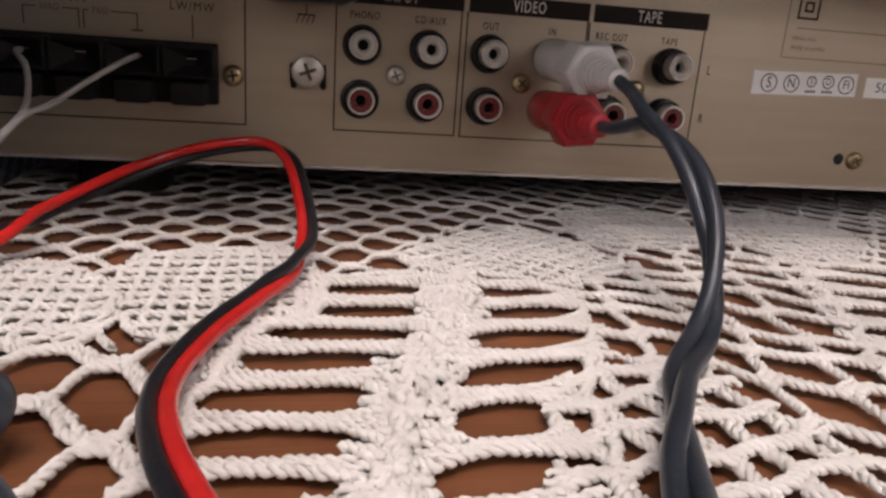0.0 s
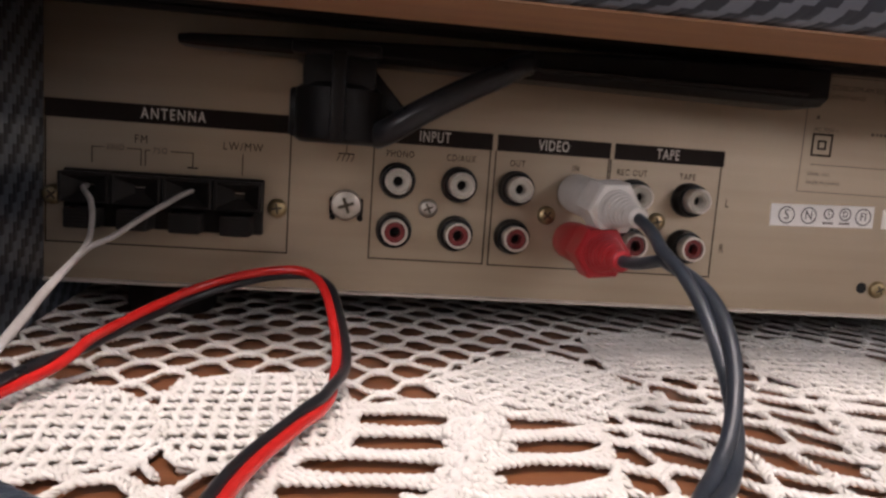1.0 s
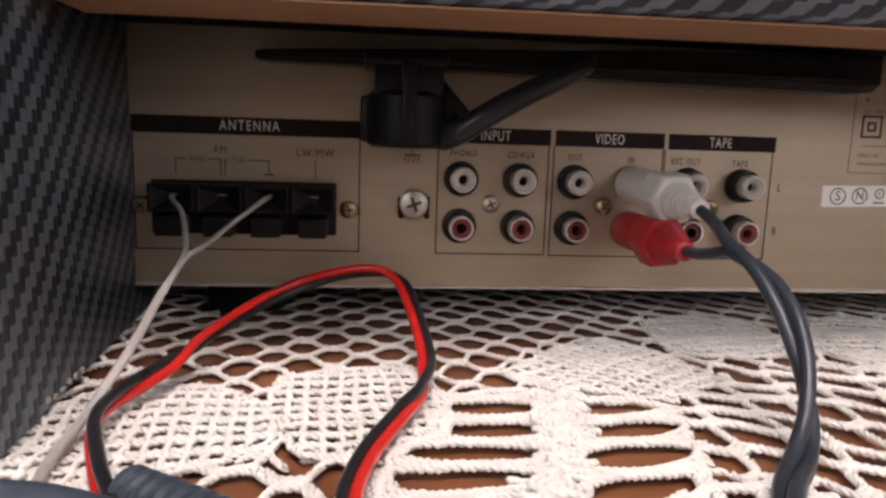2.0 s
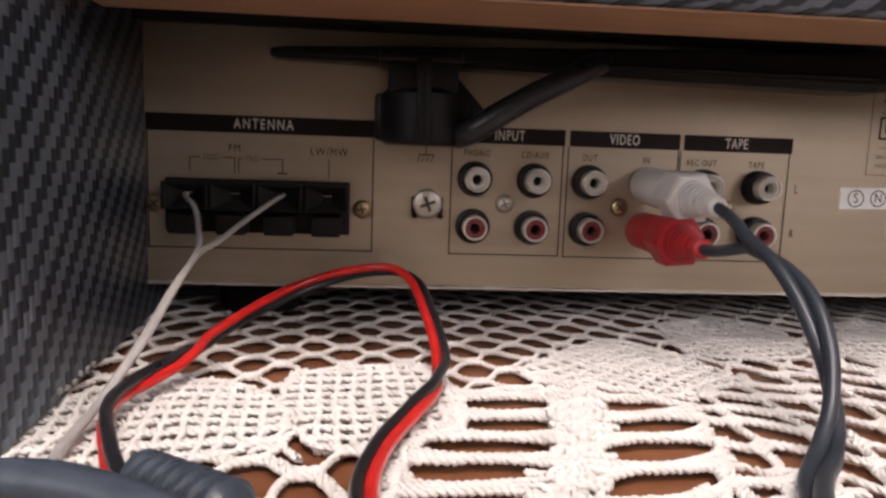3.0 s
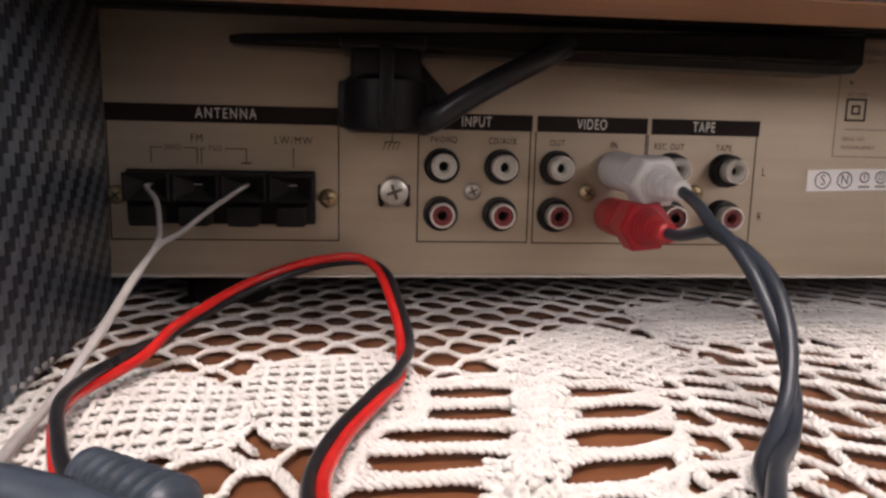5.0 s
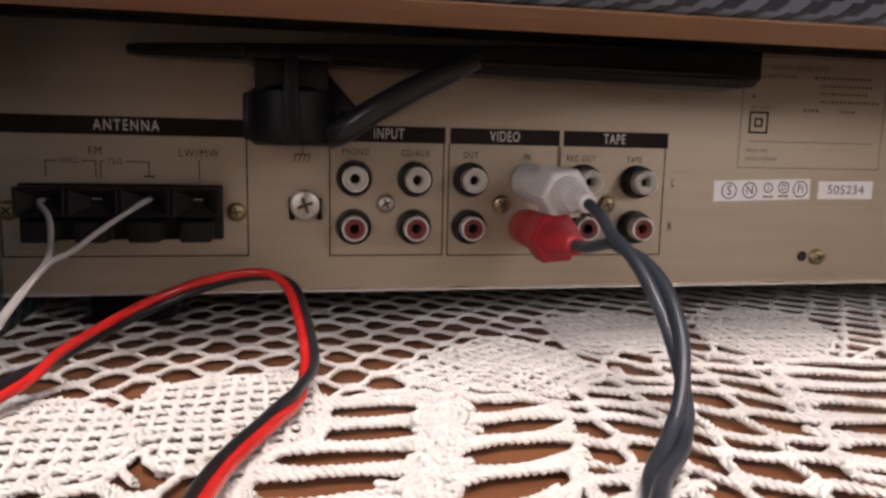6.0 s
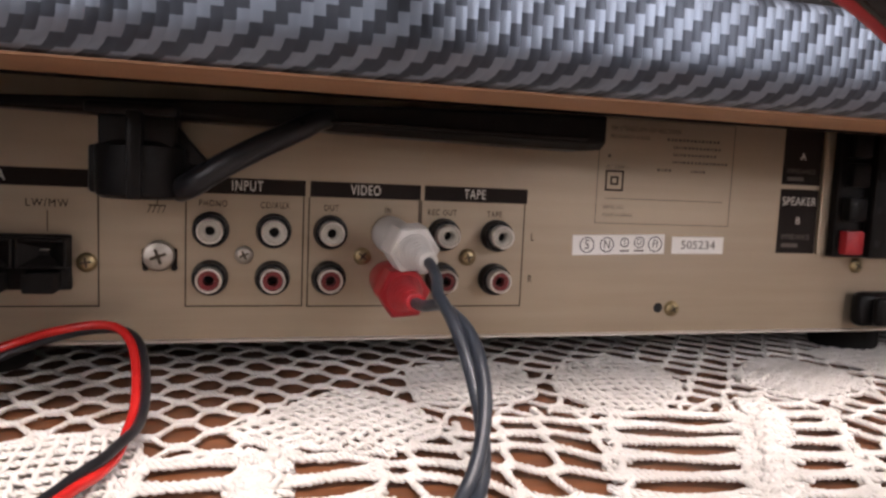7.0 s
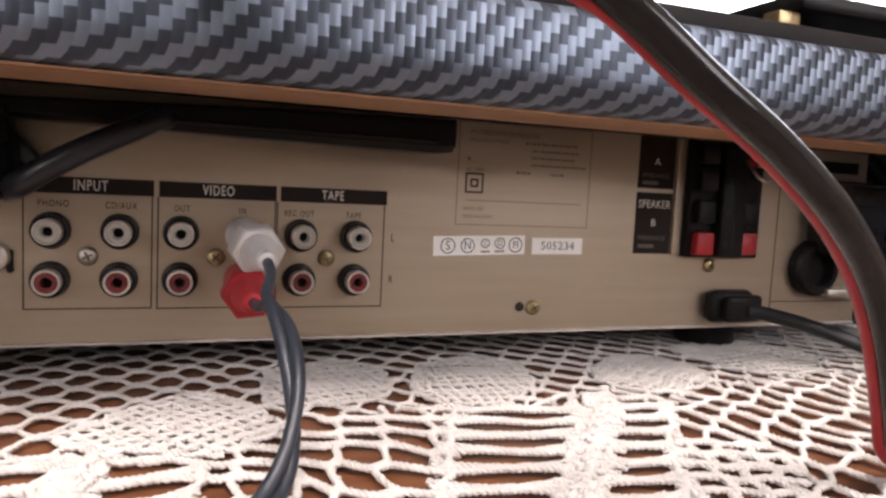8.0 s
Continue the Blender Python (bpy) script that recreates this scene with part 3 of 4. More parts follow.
mixc = node(CARBON, "ShaderNodeMix")
mixc.data_type = "RGBA"
# tow tones differ to paint in sheen that the weave's direction would give
mixc.inputs["A"].default_value, mixc.inputs["B"].default_value = (0.046, 0.055, 0.070, 1), (0.165, 0.195, 0.24, 1)
link(CARBON, over, mixc.inputs["Factor"])
link(CARBON, mixc.outputs["Result"], bsdf(CARBON).inputs["Base Color"])
bsdf(CARBON).inputs["Metallic"].default_value = 0.8
bsdf(CARBON).inputs["Anisotropic"].default_value = 0.4
fibre = node(CARBON, "ShaderNodeMix")
fibre.data_type = "VECTOR"
lengthways = [sk for sk in fibre.inputs if sk.type == "VECTOR"]
lengthways[-2].default_value, lengthways[-1].default_value = (0, 0, 1), (1, 1, 0)
link(CARBON, over, fibre.inputs[0])
link(CARBON, [sk for sk in fibre.outputs if sk.type == "VECTOR"][0], bsdf(CARBON).inputs["Tangent"])
link(CARBON, mathnode(CARBON, "ADD", mathnode(CARBON, "MULTIPLY", dust.outputs["Fac"], 0.2), 0.28), bsdf(CARBON).inputs["Roughness"])
hb = mathnode(CARBON, "ABSOLUTE", mathnode(CARBON, "SINE", mathnode(CARBON, "MULTIPLY", uu, math.pi)))
bp = node(CARBON, "ShaderNodeBump", Strength=0.35, Distance=0.0003)
link(CARBON, hb, bp.inputs["Height"])
link(CARBON, bp.outputs[0], bsdf(CARBON).inputs["Normal"])

stand = thing("equipment_stand", (120, 60, 0), "low wooden stand wrapped in black carbon weave film over the receiver", "stand")
rail = bmesh.new()
prof = [(-83, 103.5), (-83, 119), (-82.2, 121), (-80.5, 121.6), (-46, 121.6), (-46, 93.2), (-76.2, 93.2), (-78.8, 94.2), (-80.7, 96), (-82, 98.4), (-82.8, 101)]
ends = []
for x, dy in ((-103.5, 0.5), (420, -3)):
    ends.append([rail.verts.new((x, y + dy, z)) for y, z in prof])
for k in range(len(prof)):
    rail.faces.new((ends[0][k], ends[0][(k + 1) % len(prof)], ends[1][(k + 1) % len(prof)], ends[1][k]))
rail.faces.new(ends[0][::-1])
rail.faces.new(ends[1])
bmesh.ops.recalc_face_normals(rail, faces=rail.faces[:])
smooth(rail, 30)
rail = add("rail", rail, CARBON, stand, "rail wrapped in carbon weave film")
add("bare_underside", box(-103, 419, -77.2, -46.2, 92.6, 93.15), BARE_WOOD, rail, "bare orange-brown wood under the rail")
add("top_board", box(-140, 440, -45.9, 330, 106, 121.6, 1), CARBON, stand)
for x0, x1 in ((-143, -100.2), (422, 460)):
    s = bmesh.new()
    box(x0, x1, -110, 325, -0.6, 105.9 if x0 < 0 else 105.9, 1.5, bm=s)
    if x0 < 0:
        s.transform(Matrix.Translation((-100.2, -110, 0)) @ Matrix.Rotation(radians(4.4), 4, "Z") @ Matrix.Translation((100.2, 110, 0)))
    add("side_panel", s, CARBON, stand)
# pale chips paint the light caught along the frayed lower edge
fray_glints = bmesh.new()
fr = random.Random(3)
for k in range(6):
    yy = -58 - k * 4.6
    xx = -100.2 - (yy + 110) * 0.077 + 0.5
    join(fray_glints, box(-0.4, 0.4, -0.9, 0.9, -0.7, 0.7, 0.2, 1), Matrix.Translation((xx, yy, 1.6 + fr.uniform(0, 1.2))) @ Matrix.Rotation(fr.uniform(-0.5, 0.5), 4, "X"))
add("frayed_edge_glints", fray_glints, CLEAR_PVC, stand, "frayed lower edge of the film with glints as pale chips")
add("side_cap", box(-150, -100.6, -109, -46.2, 106, 121.6, 1), CARBON, stand)

# ---- record player above ----
player = thing("record_player", (280, 120, 122), "black record player with a hinged cover on the stand", "record player")
add("plinth", box(60, 470, -70, 300, 122, 131, 1.5), MATT_BLACK, player)
hinge = add("hinge", box(232, 242, -62, -54, 131, 137.5, 1), BRASS, player, "amber coloured hinge block")
add("cover", box(238, 470, -66, 290, 137.6, 144, 2), BLACK, player, "dark hinged dust cover")

# ---- cables ----
# phono lead with a white and a red plug
lead = thing("phono_cable", (60, -60, 0), "twin black phono cable with white and red hexagonal plugs", "cable")


def plug(base, tip, mat, name, label):
    m = along(base, tip)
    L = (Vector(tip) - Vector(base)).length
    p = add(name, lathe([(6.25, 1.0), (6.4, 2.0), (6.3, 22), (5.6, 23.5), (0, 23.5)], 28, m=m), mat, lead, label)
    add("hex_grip", lathe([(6.0, 22), (8.2, 23), (8.5, 24), (8.5, 33), (7.9, 34.2), (5.6, 34.4)], 6, m=m @ Matrix.Rotation(radians(5), 4, "Z"), square=True), mat, p)
    prof = []
    n = 7
    for k in range(n):
        h0 = 34.2 + (L - 34.2) * k / n
        h1 = 34.2 + (L - 34.2) * (k + 0.72) / n
        r0 = 5.9 - 3.1 * k / n
        prof += [(r0, h0), (r0 - 0.25, h1), (r0 - 0.85, h1 + 0.1)]
    prof += [(2.9, L - 0.6), (2.9, L + 1.2), (2.2, L + 1.8), (0, L + 1.8)]
    add("strain_relief", lathe(prof, 24, m=m), mat, p)
    return m @ Vector((0, 0, L + 1))


w0 = plug((60, 0, 50.2), (63, -47, 46.2), WHITE_PLASTIC, "white_plug", "translucent white hexagonal plug")
r0 = plug((59.8, 0, 34.1), (59.4, -48, 34.2), RED_PLASTIC, "red_plug", "red hexagonal plug")
run = spline([(61, -70, 39), (63, -82, 35), (64, -92, 28.8), (63.8, -101, 19.5), (61, -109.5, 10), (55.5, -117, 4.6), (46, -128.5, 3.4), (38, -144, 3.4), (30, -161, 3.4), (18, -195, 3.4)], 1.5)
wind = lambda s: radians(25 + 620 * s)
wa = spline([w0, (63.2, -55, 44.2), (62.2, -63, 42.2)], 1.5)[:-1] + offset_path(run, 1.5, wind)
ra = spline([r0, (59.8, -56, 34.6), (60.4, -64, 36.2)], 1.5)[:-1] + offset_path(run, -1.5, wind)
add("white_lead", sweep(wa, 1.65, 14), SLATE_PVC, lead)
add("red_lead", sweep(ra, 1.65, 14), SLATE_PVC, lead)

# red and black twin wire looping over the cloth
twin = thing("twin_wire", (-40, -80, 0), "red and black twin loudspeaker wire looped over the cloth", "cable")
mid = spline([(-67, -138, 4.5), (-78, -117, 4.6), (-86.4, -92, 4.6), (-80, -67, 6), (-72, -39, 8.9), (-58.5, -21.5, 14.2), (-42.3, -15, 19), (-28.2, -16.5, 21), (-20.8, -22.5, 18.7), (-16.9, -34, 12.2), (-14.6, -56, 5.8), (-17, -76.5, 3.6), (-22.7, -91, 3.1), (-30, -111, 2.9), (-32.8, -131, 3.4), (-28.4, -152, 6), (-18, -174, 6.5)], 1.5)
TW = [(0.0, 200), (0.16, 190), (0.22, 140), (0.28, 20), (0.40, -10), (0.47, 20), (0.53, 80), (0.63, 100), (0.69, 190), (0.74, 265), (1.0, 280)]
def twist(s):
    for (a, va), (c, vc) in zip(TW, TW[1:]):
        if s <= c:
            k = (s - a) / (c - a)
            return radians(va + (vc - va) * (3 * k * k - 2 * k ** 3))
    return radians(TW[-1][1])
add("red_core", sweep(offset_path(mid, 1.2, twist), 1.35, 12), RED_PVC, twin, "red sheathed wire")
add("black_core", sweep(offset_path(mid, -1.2, twist), 1.35, 12), BLACK_PVC, twin, "black sheathed wire")

# pale aerial wire
aerial = thing("aerial_wire", (-85, -50, 20), "milky white twin aerial wire held by two spring terminals", "cable")
add("core", sweep(spline([(-94.4, -4, 42.6), (-93, -11, 42.2), (-88, -19, 39), (-85, -27, 33.5), (-82.2, -40, 28.9), (-83.4, -59, 22.4), (-84.8, -77, 14.6), (-89.6, -92.5, 4), (-90.4, -107, 1.4), (-88, -122, 1.2), (-84, -150, 1.2)], 1.5), 0.82, 10), CLEAR_PVC, aerial)
add("core", sweep(spline([(-63.6, -4, 43), (-65.5, -11, 41.6), (-72, -22, 36.4), (-78.5, -32, 30.6), (-81.5, -40.6, 28.6), (-82.8, -59, 22.2), (-84.2, -77, 14.3), (-89.0, -92.5, 3.8), (-89.7, -107, 1.3), (-87.3, -122, 1.2), (-83.3, -150, 1.2)], 1.5), 0.82, 10), CLEAR_PVC, aerial)

# grey jumper with a ribbed boot
grey = thing("grey_cable", (-70, -140, 0), "slate grey cable with a ribbed moulded boot", "cable")
gm = along((-69, -127.5, 5.4), (-51, -143, 5.6))
prof = [(0, -1), (3.2, -0.6)]
for k in range(7):
    prof += [(3.6 + 0.22 * k, k * 3.3), (4.3 + 0.22 * k, k * 3.3 + 0.7), (4.3 + 0.22 * k, k * 3.3 + 2.1), (3.6 + 0.22 * k, k * 3.3 + 2.6)]
prof += [(4.6, 23.2), (3.4, 24), (0, 24)]
add("boot", lathe(prof, 24, m=gm), BLUE_PVC, grey, "ribbed slate grey boot")
add("jacket", sweep(spline([(-118, -146, 6), (-104, -143, 9), (-90, -142, 11), (-76, -144, 12), (-62, -149, 11), (-50, -156, 9), (-40, -166, 6), (-32, -185, 3.5)], 1.5), 3.1, 14), BLUE_PVC, grey)

# broad twin loudspeaker wire hanging in front of the rail
spk = thing("speaker_wire", (170, -130, 60), "broad red and black twin loudspeaker wire hanging before the stand", "cable")
sp = spline([(20, -64, 128), (50, -100, 127), (74, -126, 120.5), (88.5, -139, 113), (102.3, -149, 105), (122.2, -154, 89.8), (140, -154, 79.5), (157.1, -152.6, 68), (174, -148, 55), (188, -143, 39), (200, -138, 20), (208, -135, 7), (220, -134, 3.4), (250, -140, 3.2)], 2)
sp = [q + Vector((3, 0, 1)) for q in sp]
def spt(s):
    k = min(1, max(0, (s - 0.27) / 0.15))
    return radians(-95 + 150 * (3 * k * k - 2 * k ** 3))
add("black_core", sweep(offset_path(sp, 1.6, spt), 3.4, 20), GLOSS_PVC, spk, "glossy black sheathed wire")
add("red_core", sweep(offset_path(sp, -2.6, spt), 1.85, 16), RED_PLASTIC, spk, "red sheathed wire")
# mains lead
mains = thing("mains_cord", (300, -30, 10), "black mains cord leaving the receiver's grip", "cable")
add("sheath", sweep(spline([(279, -11, 21.5), (291, -18, 19.5), (306, -32, 15), (318, -48, 9.5), (332, -66, 5), (350, -88, 3.6), (380, -120, 3.6)], 2), 3.2, 12), BLACK_PVC, mains)

# ---- crocheted tablecloth ----
rng = random.Random(7)
REGIONS = [
    ("grid", [(180, -92), (200, -98), (202, -114), (178, -138), (152, -132), (164, -110)], -22),
    ("grid", [(36, -110), (58, -118), (62, -150), (32, -168), (18, -150), (26, -128)], 12),
    ("dense", [(-95, -66), (-74, -62), (-57, -72), (-50, -92), (-62, -106), (-80, -112), (-104, -112), (-108, -86)], 6),
    ("dense", [(-53, -56), (-36, -50), (-18, -52), (-10, -75), (-14, -92), (-24, -102), (-42, -103), (-53, -80)], 4),
    ("dense", [(8, -52), (28, -30), (45, -18), (62, -36), (66, -56), (50, -70), (26, -64)], 38),
    ("dense", [(70, 4), (96, 14), (112, 4), (106, -30), (84, -38), (66, -30)], 12),
    ("dense", [(118, -21), (132, 2), (154, 11), (169, -5), (161, -32), (138, -52), (121, -46)], -4),
    ("dense", [(198, -15), (226, 6), (246, -12), (235, -40), (204, -47), (192, -31)], 36),
    ("dense", [(256, 12), (286, 22), (312, 14), (320, -12), (294, -36), (266, -30)], 10),
    ("spine", [(12, -76), (22, -76), (16, -100), (10, -125), (-4, -172), (-14, -172), (0, -125), (7, -100)], 74),
    ("spine", [(170, -50), (184, -52), (166, -78), (150, -100), (126, -134), (116, -128), (140, -96), (157, -72)], 54),
    ("slots", [(-10, -70), (10, -66), (12, -76), (7, -100), (0, -125), (-14, -172), (-40, -172), (-30, -135), (-24, -104), (-12, -92)], -2),
    ("slots", [(22, -72), (44, -76), (40, -104), (32, -128), (18, -172), (-4, -172), (10, -125), (16, -100)], 10),
    ("slots", [(122, -54), (148, -54), (168, -46), (157, -72), (140, -96), (116, -128), (92, -124), (104, -96), (112, -76)], -13),
    ("slots", [(184, -51), (200, -56), (190, -74), (172, -96), (156, -124), (128, -134), (150, -100), (166, -78)], -12),
    ("open", [(-60, -98), (-50, -104), (-24, -104), (-30, -135), (-40, -172), (-130, -172), (-130, -114), (-80, -114)], 8),
    ("open", [(52, -70), (66, -58), (104, -44), (122, -54), (112, -76), (104, -96), (92, -124), (60, -172), (18, -172), (32, -128), (40, -104), (44, -76)], 28),
    ("open", [(200, -56), (228, -46), (290, -40), (360, -30), (360, -172), (200, -172), (126, -134), (156, -124), (172, -96), (190, -74)], -18),
]

# the first rung of each ladder and the step from rung to rung
RUNGS = {(-10, -70): (-70.8, 12.4), (22, -72): (-86, 13.4), (122, -54): (-52, 12.2), (184, -51): (-56, 12.0)}


def within(poly, x, y):
    hit = False
    for (ax, ay), (bx, by) in zip(poly, poly[1:] + poly[:1]):
        if (ay > y) != (by > y) and x < (bx - ax) * (y - ay) / (by - ay) + ax:
            hit = not hit
    return hit


BOXES = [(min(p[0] for p in poly), max(p[0] for p in poly), min(p[1] for p in poly), max(p[1] for p in poly)) for _, poly, _ in REGIONS]


def region(x, y):
    for i, (_, poly, _) in enumerate(REGIONS):
        b = BOXES[i]
        if b[0] <= x <= b[1] and b[2] <= y <= b[3] and within(poly, x, y):
            return i
    return -1


def lift(x, y):
    """The cloth's gentle unevenness, in mm."""
    return 0.5 * noise.noise((x * 0.045, y * 0.045, 3.1))


def sway(x, y):
    return Vector((noise.noise((x * 0.06, y * 0.06, 11.0)), noise.noise((x * 0.06, y * 0.06, 27.0)), 0)) * 2.0


class Yarn:
    """Collects twisted two-ply cords into one mesh."""

    def __init__(self):
        self.verts, self.faces = [], []

    def tube(self, pts, r, n=4):
        if len(pts) < 2:
            return
        first = len(self.verts)
        for i, p in enumerate(pts):
            d = pts[min(i + 1, len(pts) - 1)] - pts[max(i - 1, 0)]
            side = Vector((-d.y, d.x, 0))
            side = side.normalized() if side.length > 1e-6 else Vector((1, 0, 0))
            up = d.cross(side).normalized() if d.length > 1e-6 else Vector((0, 0, 1))
            for k in range(n):
                a = 2 * math.pi * k / n
                self.verts.append((p + side * (r * math.cos(a)) + up * (r * math.sin(a))) * MM)
        for i in range(len(pts) - 1):
            for k in range(n):
                a, c = first + i * n, first + (i + 1) * n
                self.faces.append((a + k, a + (k + 1) % n, c + (k + 1) % n, c + k))

    def cord(self, pts, r=0.56, coil=0.52, pitch=3.5, z=-1.5, step=0.5):
        """pts: (x, y) pairs; two strands wound round the line."""
        line, run = [], 0.0
        for (ax, ay), (bx, by) in zip(pts, pts[1:]):
            L = math.hypot(bx - ax, by - ay)
            k = max(1, int(L / step))
            for j in range(k):
                line.append((ax + (bx - ax) * j / k, ay + (by - ay) * j / k, run + L * j / k))
            run += L
        line.append((*pts[-1], run))
        ph = rng.random() * 6.28
        zj = z + rng.uniform(-0.15, 0.15)
        for half in (0, math.pi):
            out = []
            for i, (x, y, s) in enumerate(line):
                ax, ay, _ = line[max(i - 1, 0)]
                bx, by, _ = line[min(i + 1, len(line) - 1)]
                L = math.hypot(bx - ax, by - ay) or 1
                nx, ny = -(by - ay) / L, (bx - ax) / L
                a = ph + half + 2 * math.pi * s / pitch
                q = sway(x, y)
                q = q + Vector((noise.noise((x * 0.5, y * 0.5, zj * 31)), noise.noise((x * 0.5, y * 0.5, zj * 31 + 9)), 0)) * 0.55
                w = 1 + 0.45 * noise.noise((x * 0.3, y * 0.3, zj * 9))
                out.append(Vector((x + q.x + nx * coil * w * math.cos(a), y + q.y + ny * coil * w * math.cos(a), zj + lift(x, y) + coil * 0.8 * math.sin(a))))
            self.tube(out, r)

    def clipped(self, pts, want, grow=2, flare=0.0, **kw):
        """Keeps the stretches of a line that lie in the wanted region, and a little past its edge."""
        inside = [region(x, y) == want for x, y in pts]
        i = 0
        while i < len(pts):
            if not inside[i]:
                i += 1
                continue
            j = i
            while j < len(pts) and inside[j]:
                j += 1
            if j - i > 2:
                run = pts[max(0, i - grow):min(len(pts), j + grow)]
                if flare:
                    dx, dy = run[-1][0] - run[0][0], run[-1][1] - run[0][1]
                    L = math.hypot(dx, dy)
                    bend = [flare * abs(2 * k / (len(run) - 1) - 1) ** 2.2 for k in range(len(run))]
                    run = [(x - dy / L * f, y + dx / L * f) for (x, y), f in zip(run, bend)]
                self.cord(run, **kw)
            i = j

    def done(self, name, parent, label=""):
        me = bpy.data.meshes.new(name)
        me.from_pydata([v - parent.location for v in self.verts], [], self.faces)
        me.polygons.foreach_set("use_smooth", [True] * len(me.polygons))
        me.materials.append(COTTON)
        ob = new(name, me)
        ob.parent = parent
        return tagged(ob, label)


def turned(poly, angle):
    """Line grids over a polygon's box: centre, half extent and a map from (u, v) to (x, y)."""
    b = (min(p[0] for p in poly), max(p[0] for p in poly), min(p[1] for p in poly), max(p[1] for p in poly))
    cx, cy, half = (b[0] + b[1]) / 2, (b[2] + b[3]) / 2, 0.5 * math.hypot(b[1] - b[0], b[3] - b[2]) + 4
    ca, sa = math.cos(radians(angle)), math.sin(radians(angle))
    return half, lambda u, v: (cx + u * ca - v * sa, cy + u * sa + v * ca)


def zigzag(yarn, half, to, want, period, rise, row, **kw):
    v, odd = -half, 0
    while v < half:
        pts, u = [], -half
        while u < half:
            w = 2 * abs(((u / period + 0.5 * odd) % 1) * 2 - 1) - 1
            pts.append(to(u, v + rise * max(-1, min(1, 2.1 * w))))
            u += 1.0
        yarn.clipped(pts, want, **kw)
        v += row
        odd = 1 - odd


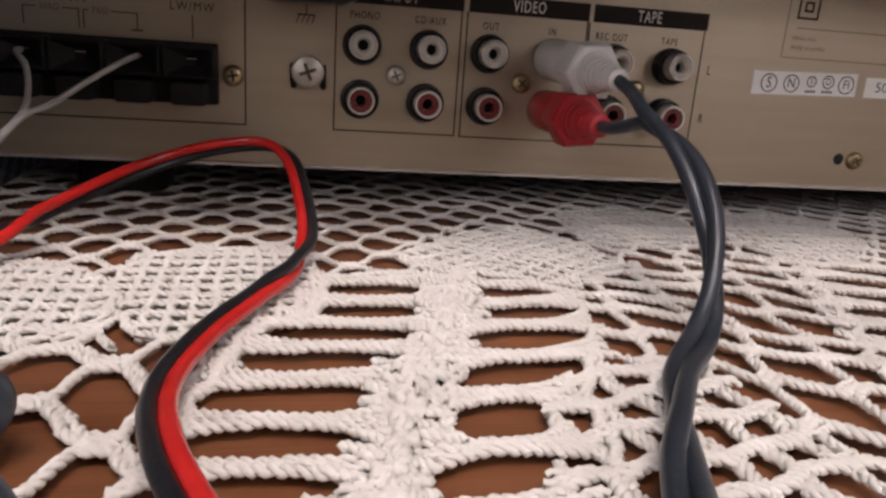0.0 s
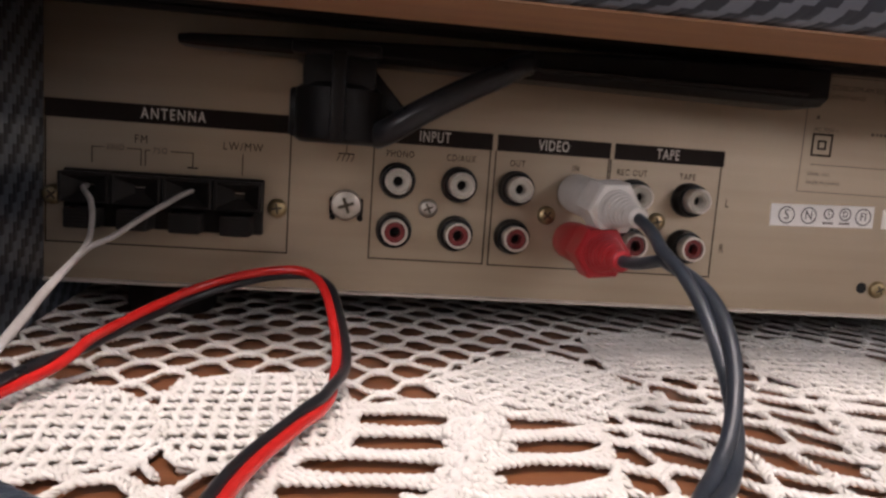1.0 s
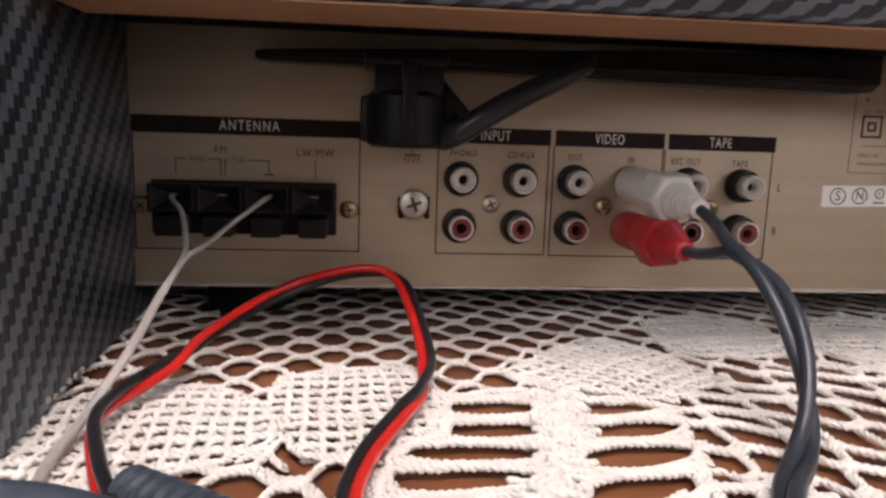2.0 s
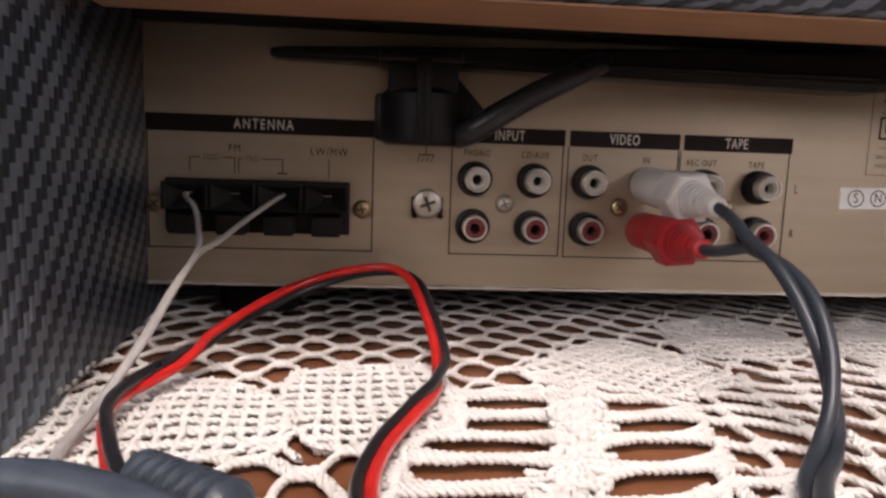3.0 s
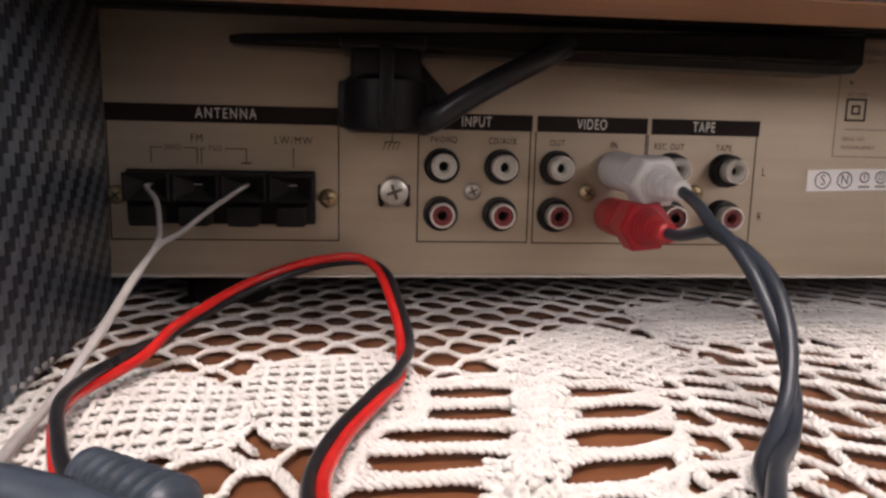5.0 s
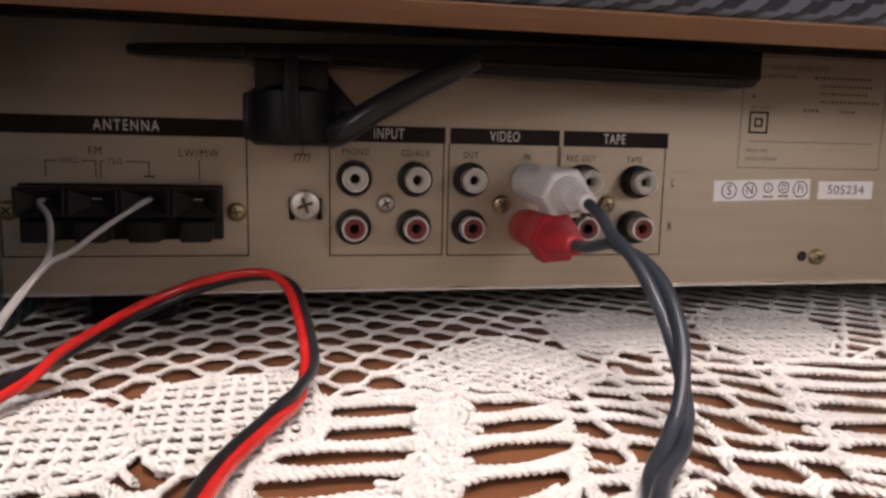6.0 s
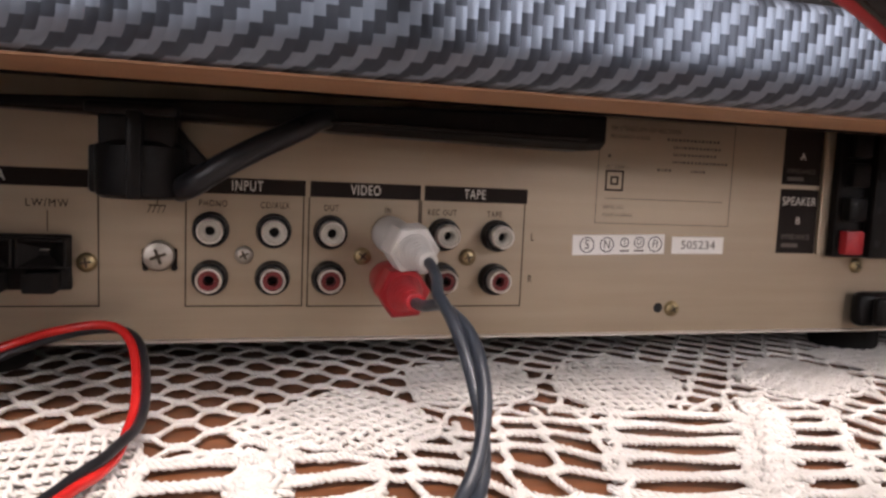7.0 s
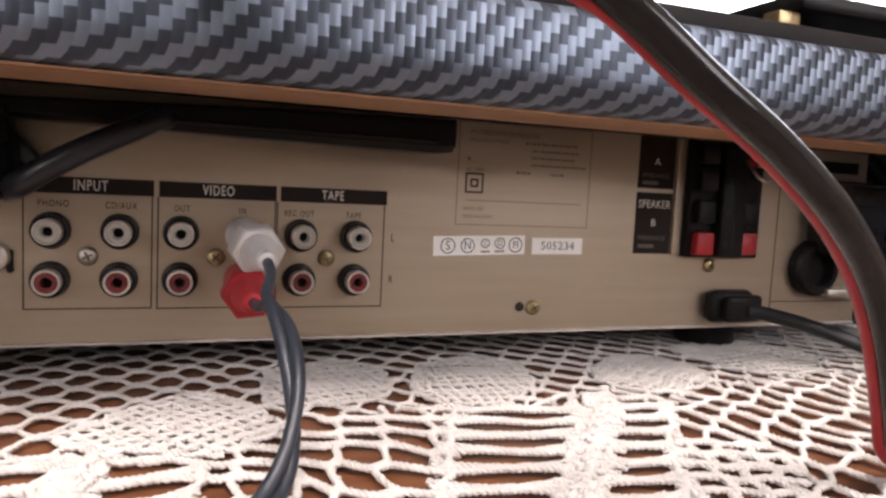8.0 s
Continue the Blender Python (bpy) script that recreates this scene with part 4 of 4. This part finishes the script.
cloth = thing("tablecloth", (120, -60, 0), "white crocheted cotton lace tablecloth spread over the table", "tablecloth")
net = Yarn()
half, to = turned([(-180, -172), (400, 70)], 5)
zigzag(net, half, to, -1, 17.5, 3.5, 9.0)
for i, (kind, poly, angle) in enumerate(REGIONS):
    y = Yarn()
    half, to = turned(poly, angle)
    if kind == "dense":
        v = -half
        while v < half:
            y.clipped([to(u, v + 0.4 * math.sin(u * 0.9 + v)) for u in np.arange(-half, half, 1.0)], i, r=0.5, coil=0.48, pitch=3.2, z=-0.8)
            y.clipped([to(u, v + 2.7 + 0.3 * math.sin(u * 0.7 + v)) for u in np.arange(-half, half, 1.6)], i, grow=1, r=0.95, coil=0.55, pitch=3.4, z=-2.0, step=0.8)
            v += 5.4
        u = -half
        while u < half:
            y.clipped([to(u + 0.3 * math.sin(v * 1.1), v) for v in np.arange(-half, half, 1.0)], i, r=0.56, coil=0.42, pitch=2.6, z=-0.75)
            u += 4.1
        rim = [(q.x, q.y) for q in spline([(a, b, 0) for a, b in poly + poly[:1]], 1.5)]
        y.cord([(x + 0.6 * math.sin(k * 0.9), yy + 0.6 * math.cos(k * 0.9)) for k, (x, yy) in enumerate(rim)], z=-1.1, r=0.58, coil=0.5)
        name, label = "dense_patch", "closely crocheted patch of the lace"
    elif kind == "spine":
        u = -half
        while u < half:
            for side in (-1, 1):
                bx = u + (3.2 if side > 0 else 0)
                for k in (0, 2, 4):
                    reach = 9.0 - 1.2 * abs(k - 2) + rng.uniform(-2.4, 2.6)
                    fan = [(bx + (k - 2) * 0.35 + (k - 2) * 1.5 * (s / 8) ** 0.8, side * (s - 1.2)) for s in np.arange(0, reach, 1.2)]
                    y.cord([to(*q) for q in fan], r=0.72, coil=0.55, z=-1.0 + rng.uniform(-0.5, 0.9), pitch=2.8)
            y.cord([to(u + s, 1.4 * math.sin((u + s) * 0.9)) for s in np.arange(0, 7, 1.0)], r=1.15, coil=0.8, z=-0.1, pitch=3.5)
            u += 6.6
        for c, turns in ((-half * 0.62, 3.2), (half * 0.72, 3.6), (half * 0.1, 2.4)):
            spiral = [(c + a * 0.33 * math.cos(a), 0.9 * a * 0.33 * math.sin(a)) for a in np.arange(0.6, turns * 6.28, 0.25)]
            y.cord([to(*q) for q in spiral], r=0.78, coil=0.5, z=-0.2)
        name, label = "ridge", "raised shell-stitched ridge of the lace"
    elif kind == "slots":
        first, pitch = RUNGS[poly[0]]
        cy = (BOXES[i][2] + BOXES[i][3]) / 2
        for k in range(12):
            v = first - pitch * k - cy + rng.uniform(-0.6, 0.6)
            bow = rng.uniform(0.2, 0.9)
            for dv, flare in ((-0.9, -3.2), (0.0, 0.4), (0.9, 3.2)):
                y.clipped([to(u, v + dv + bow * math.cos(u * 0.14 + k)) for u in np.arange(-half, half, 1.0)], i, grow=4, flare=flare, r=0.6, coil=0.58, pitch=3.4, z=-1.1)
        rim = [(q.x, q.y) for q in spline([(a, b, 0) for a, b in poly + poly[:1]], 1.5)]
        y.cord([(x + 0.6 * math.sin(k * 0.9), yy + 0.6 * math.cos(k * 0.9)) for k, (x, yy) in enumerate(rim)], z=-1.2, r=0.78, coil=0.6)
        name, label = "ladder", "ladder of parallel lace cords"
    elif kind == "grid":
        for k in range(int(2 * half / 8.4)):
            off = -half + k * 8.4
            for d in (0, 1.2):
                y.clipped([to(u, off + d + 0.8 * math.sin(u * 0.4 + k)) for u in np.arange(-half, half, 1.0)], i, z=-1.1, r=0.6)
                y.clipped([to(off + d + 0.8 * math.sin(v * 0.4 + k), v) for v in np.arange(-half, half, 1.0)], i, z=-1.5, r=0.6)
        name, label = "mesh_patch", "small square mesh of the lace"
    else:
        def wild(u, v, du=0.0, dv=0.0):
            return to(u + du + 7 * noise.noise((u * 0.035, v * 0.035, i)), v + dv + 6 * noise.noise((u * 0.035, v * 0.035, i + 40)))
        zigzag(y, half, wild, i, 17.0, 4.2, 9.6, r=0.58, coil=0.56, pitch=3.5, z=-1.2)
        zigzag(y, half, lambda u, v: wild(u, v, 0.8, 1.6), i, 17.0, 4.2, 9.6, r=0.58, coil=0.52, pitch=3.4, z=-1.4)
        name, label = "open_net", "wide open netting of the lace"
    tagged(y.done(name, cloth, label), kind="stuff")
tagged(net.done("netting", cloth, "diamond netting of the lace"), kind="stuff")
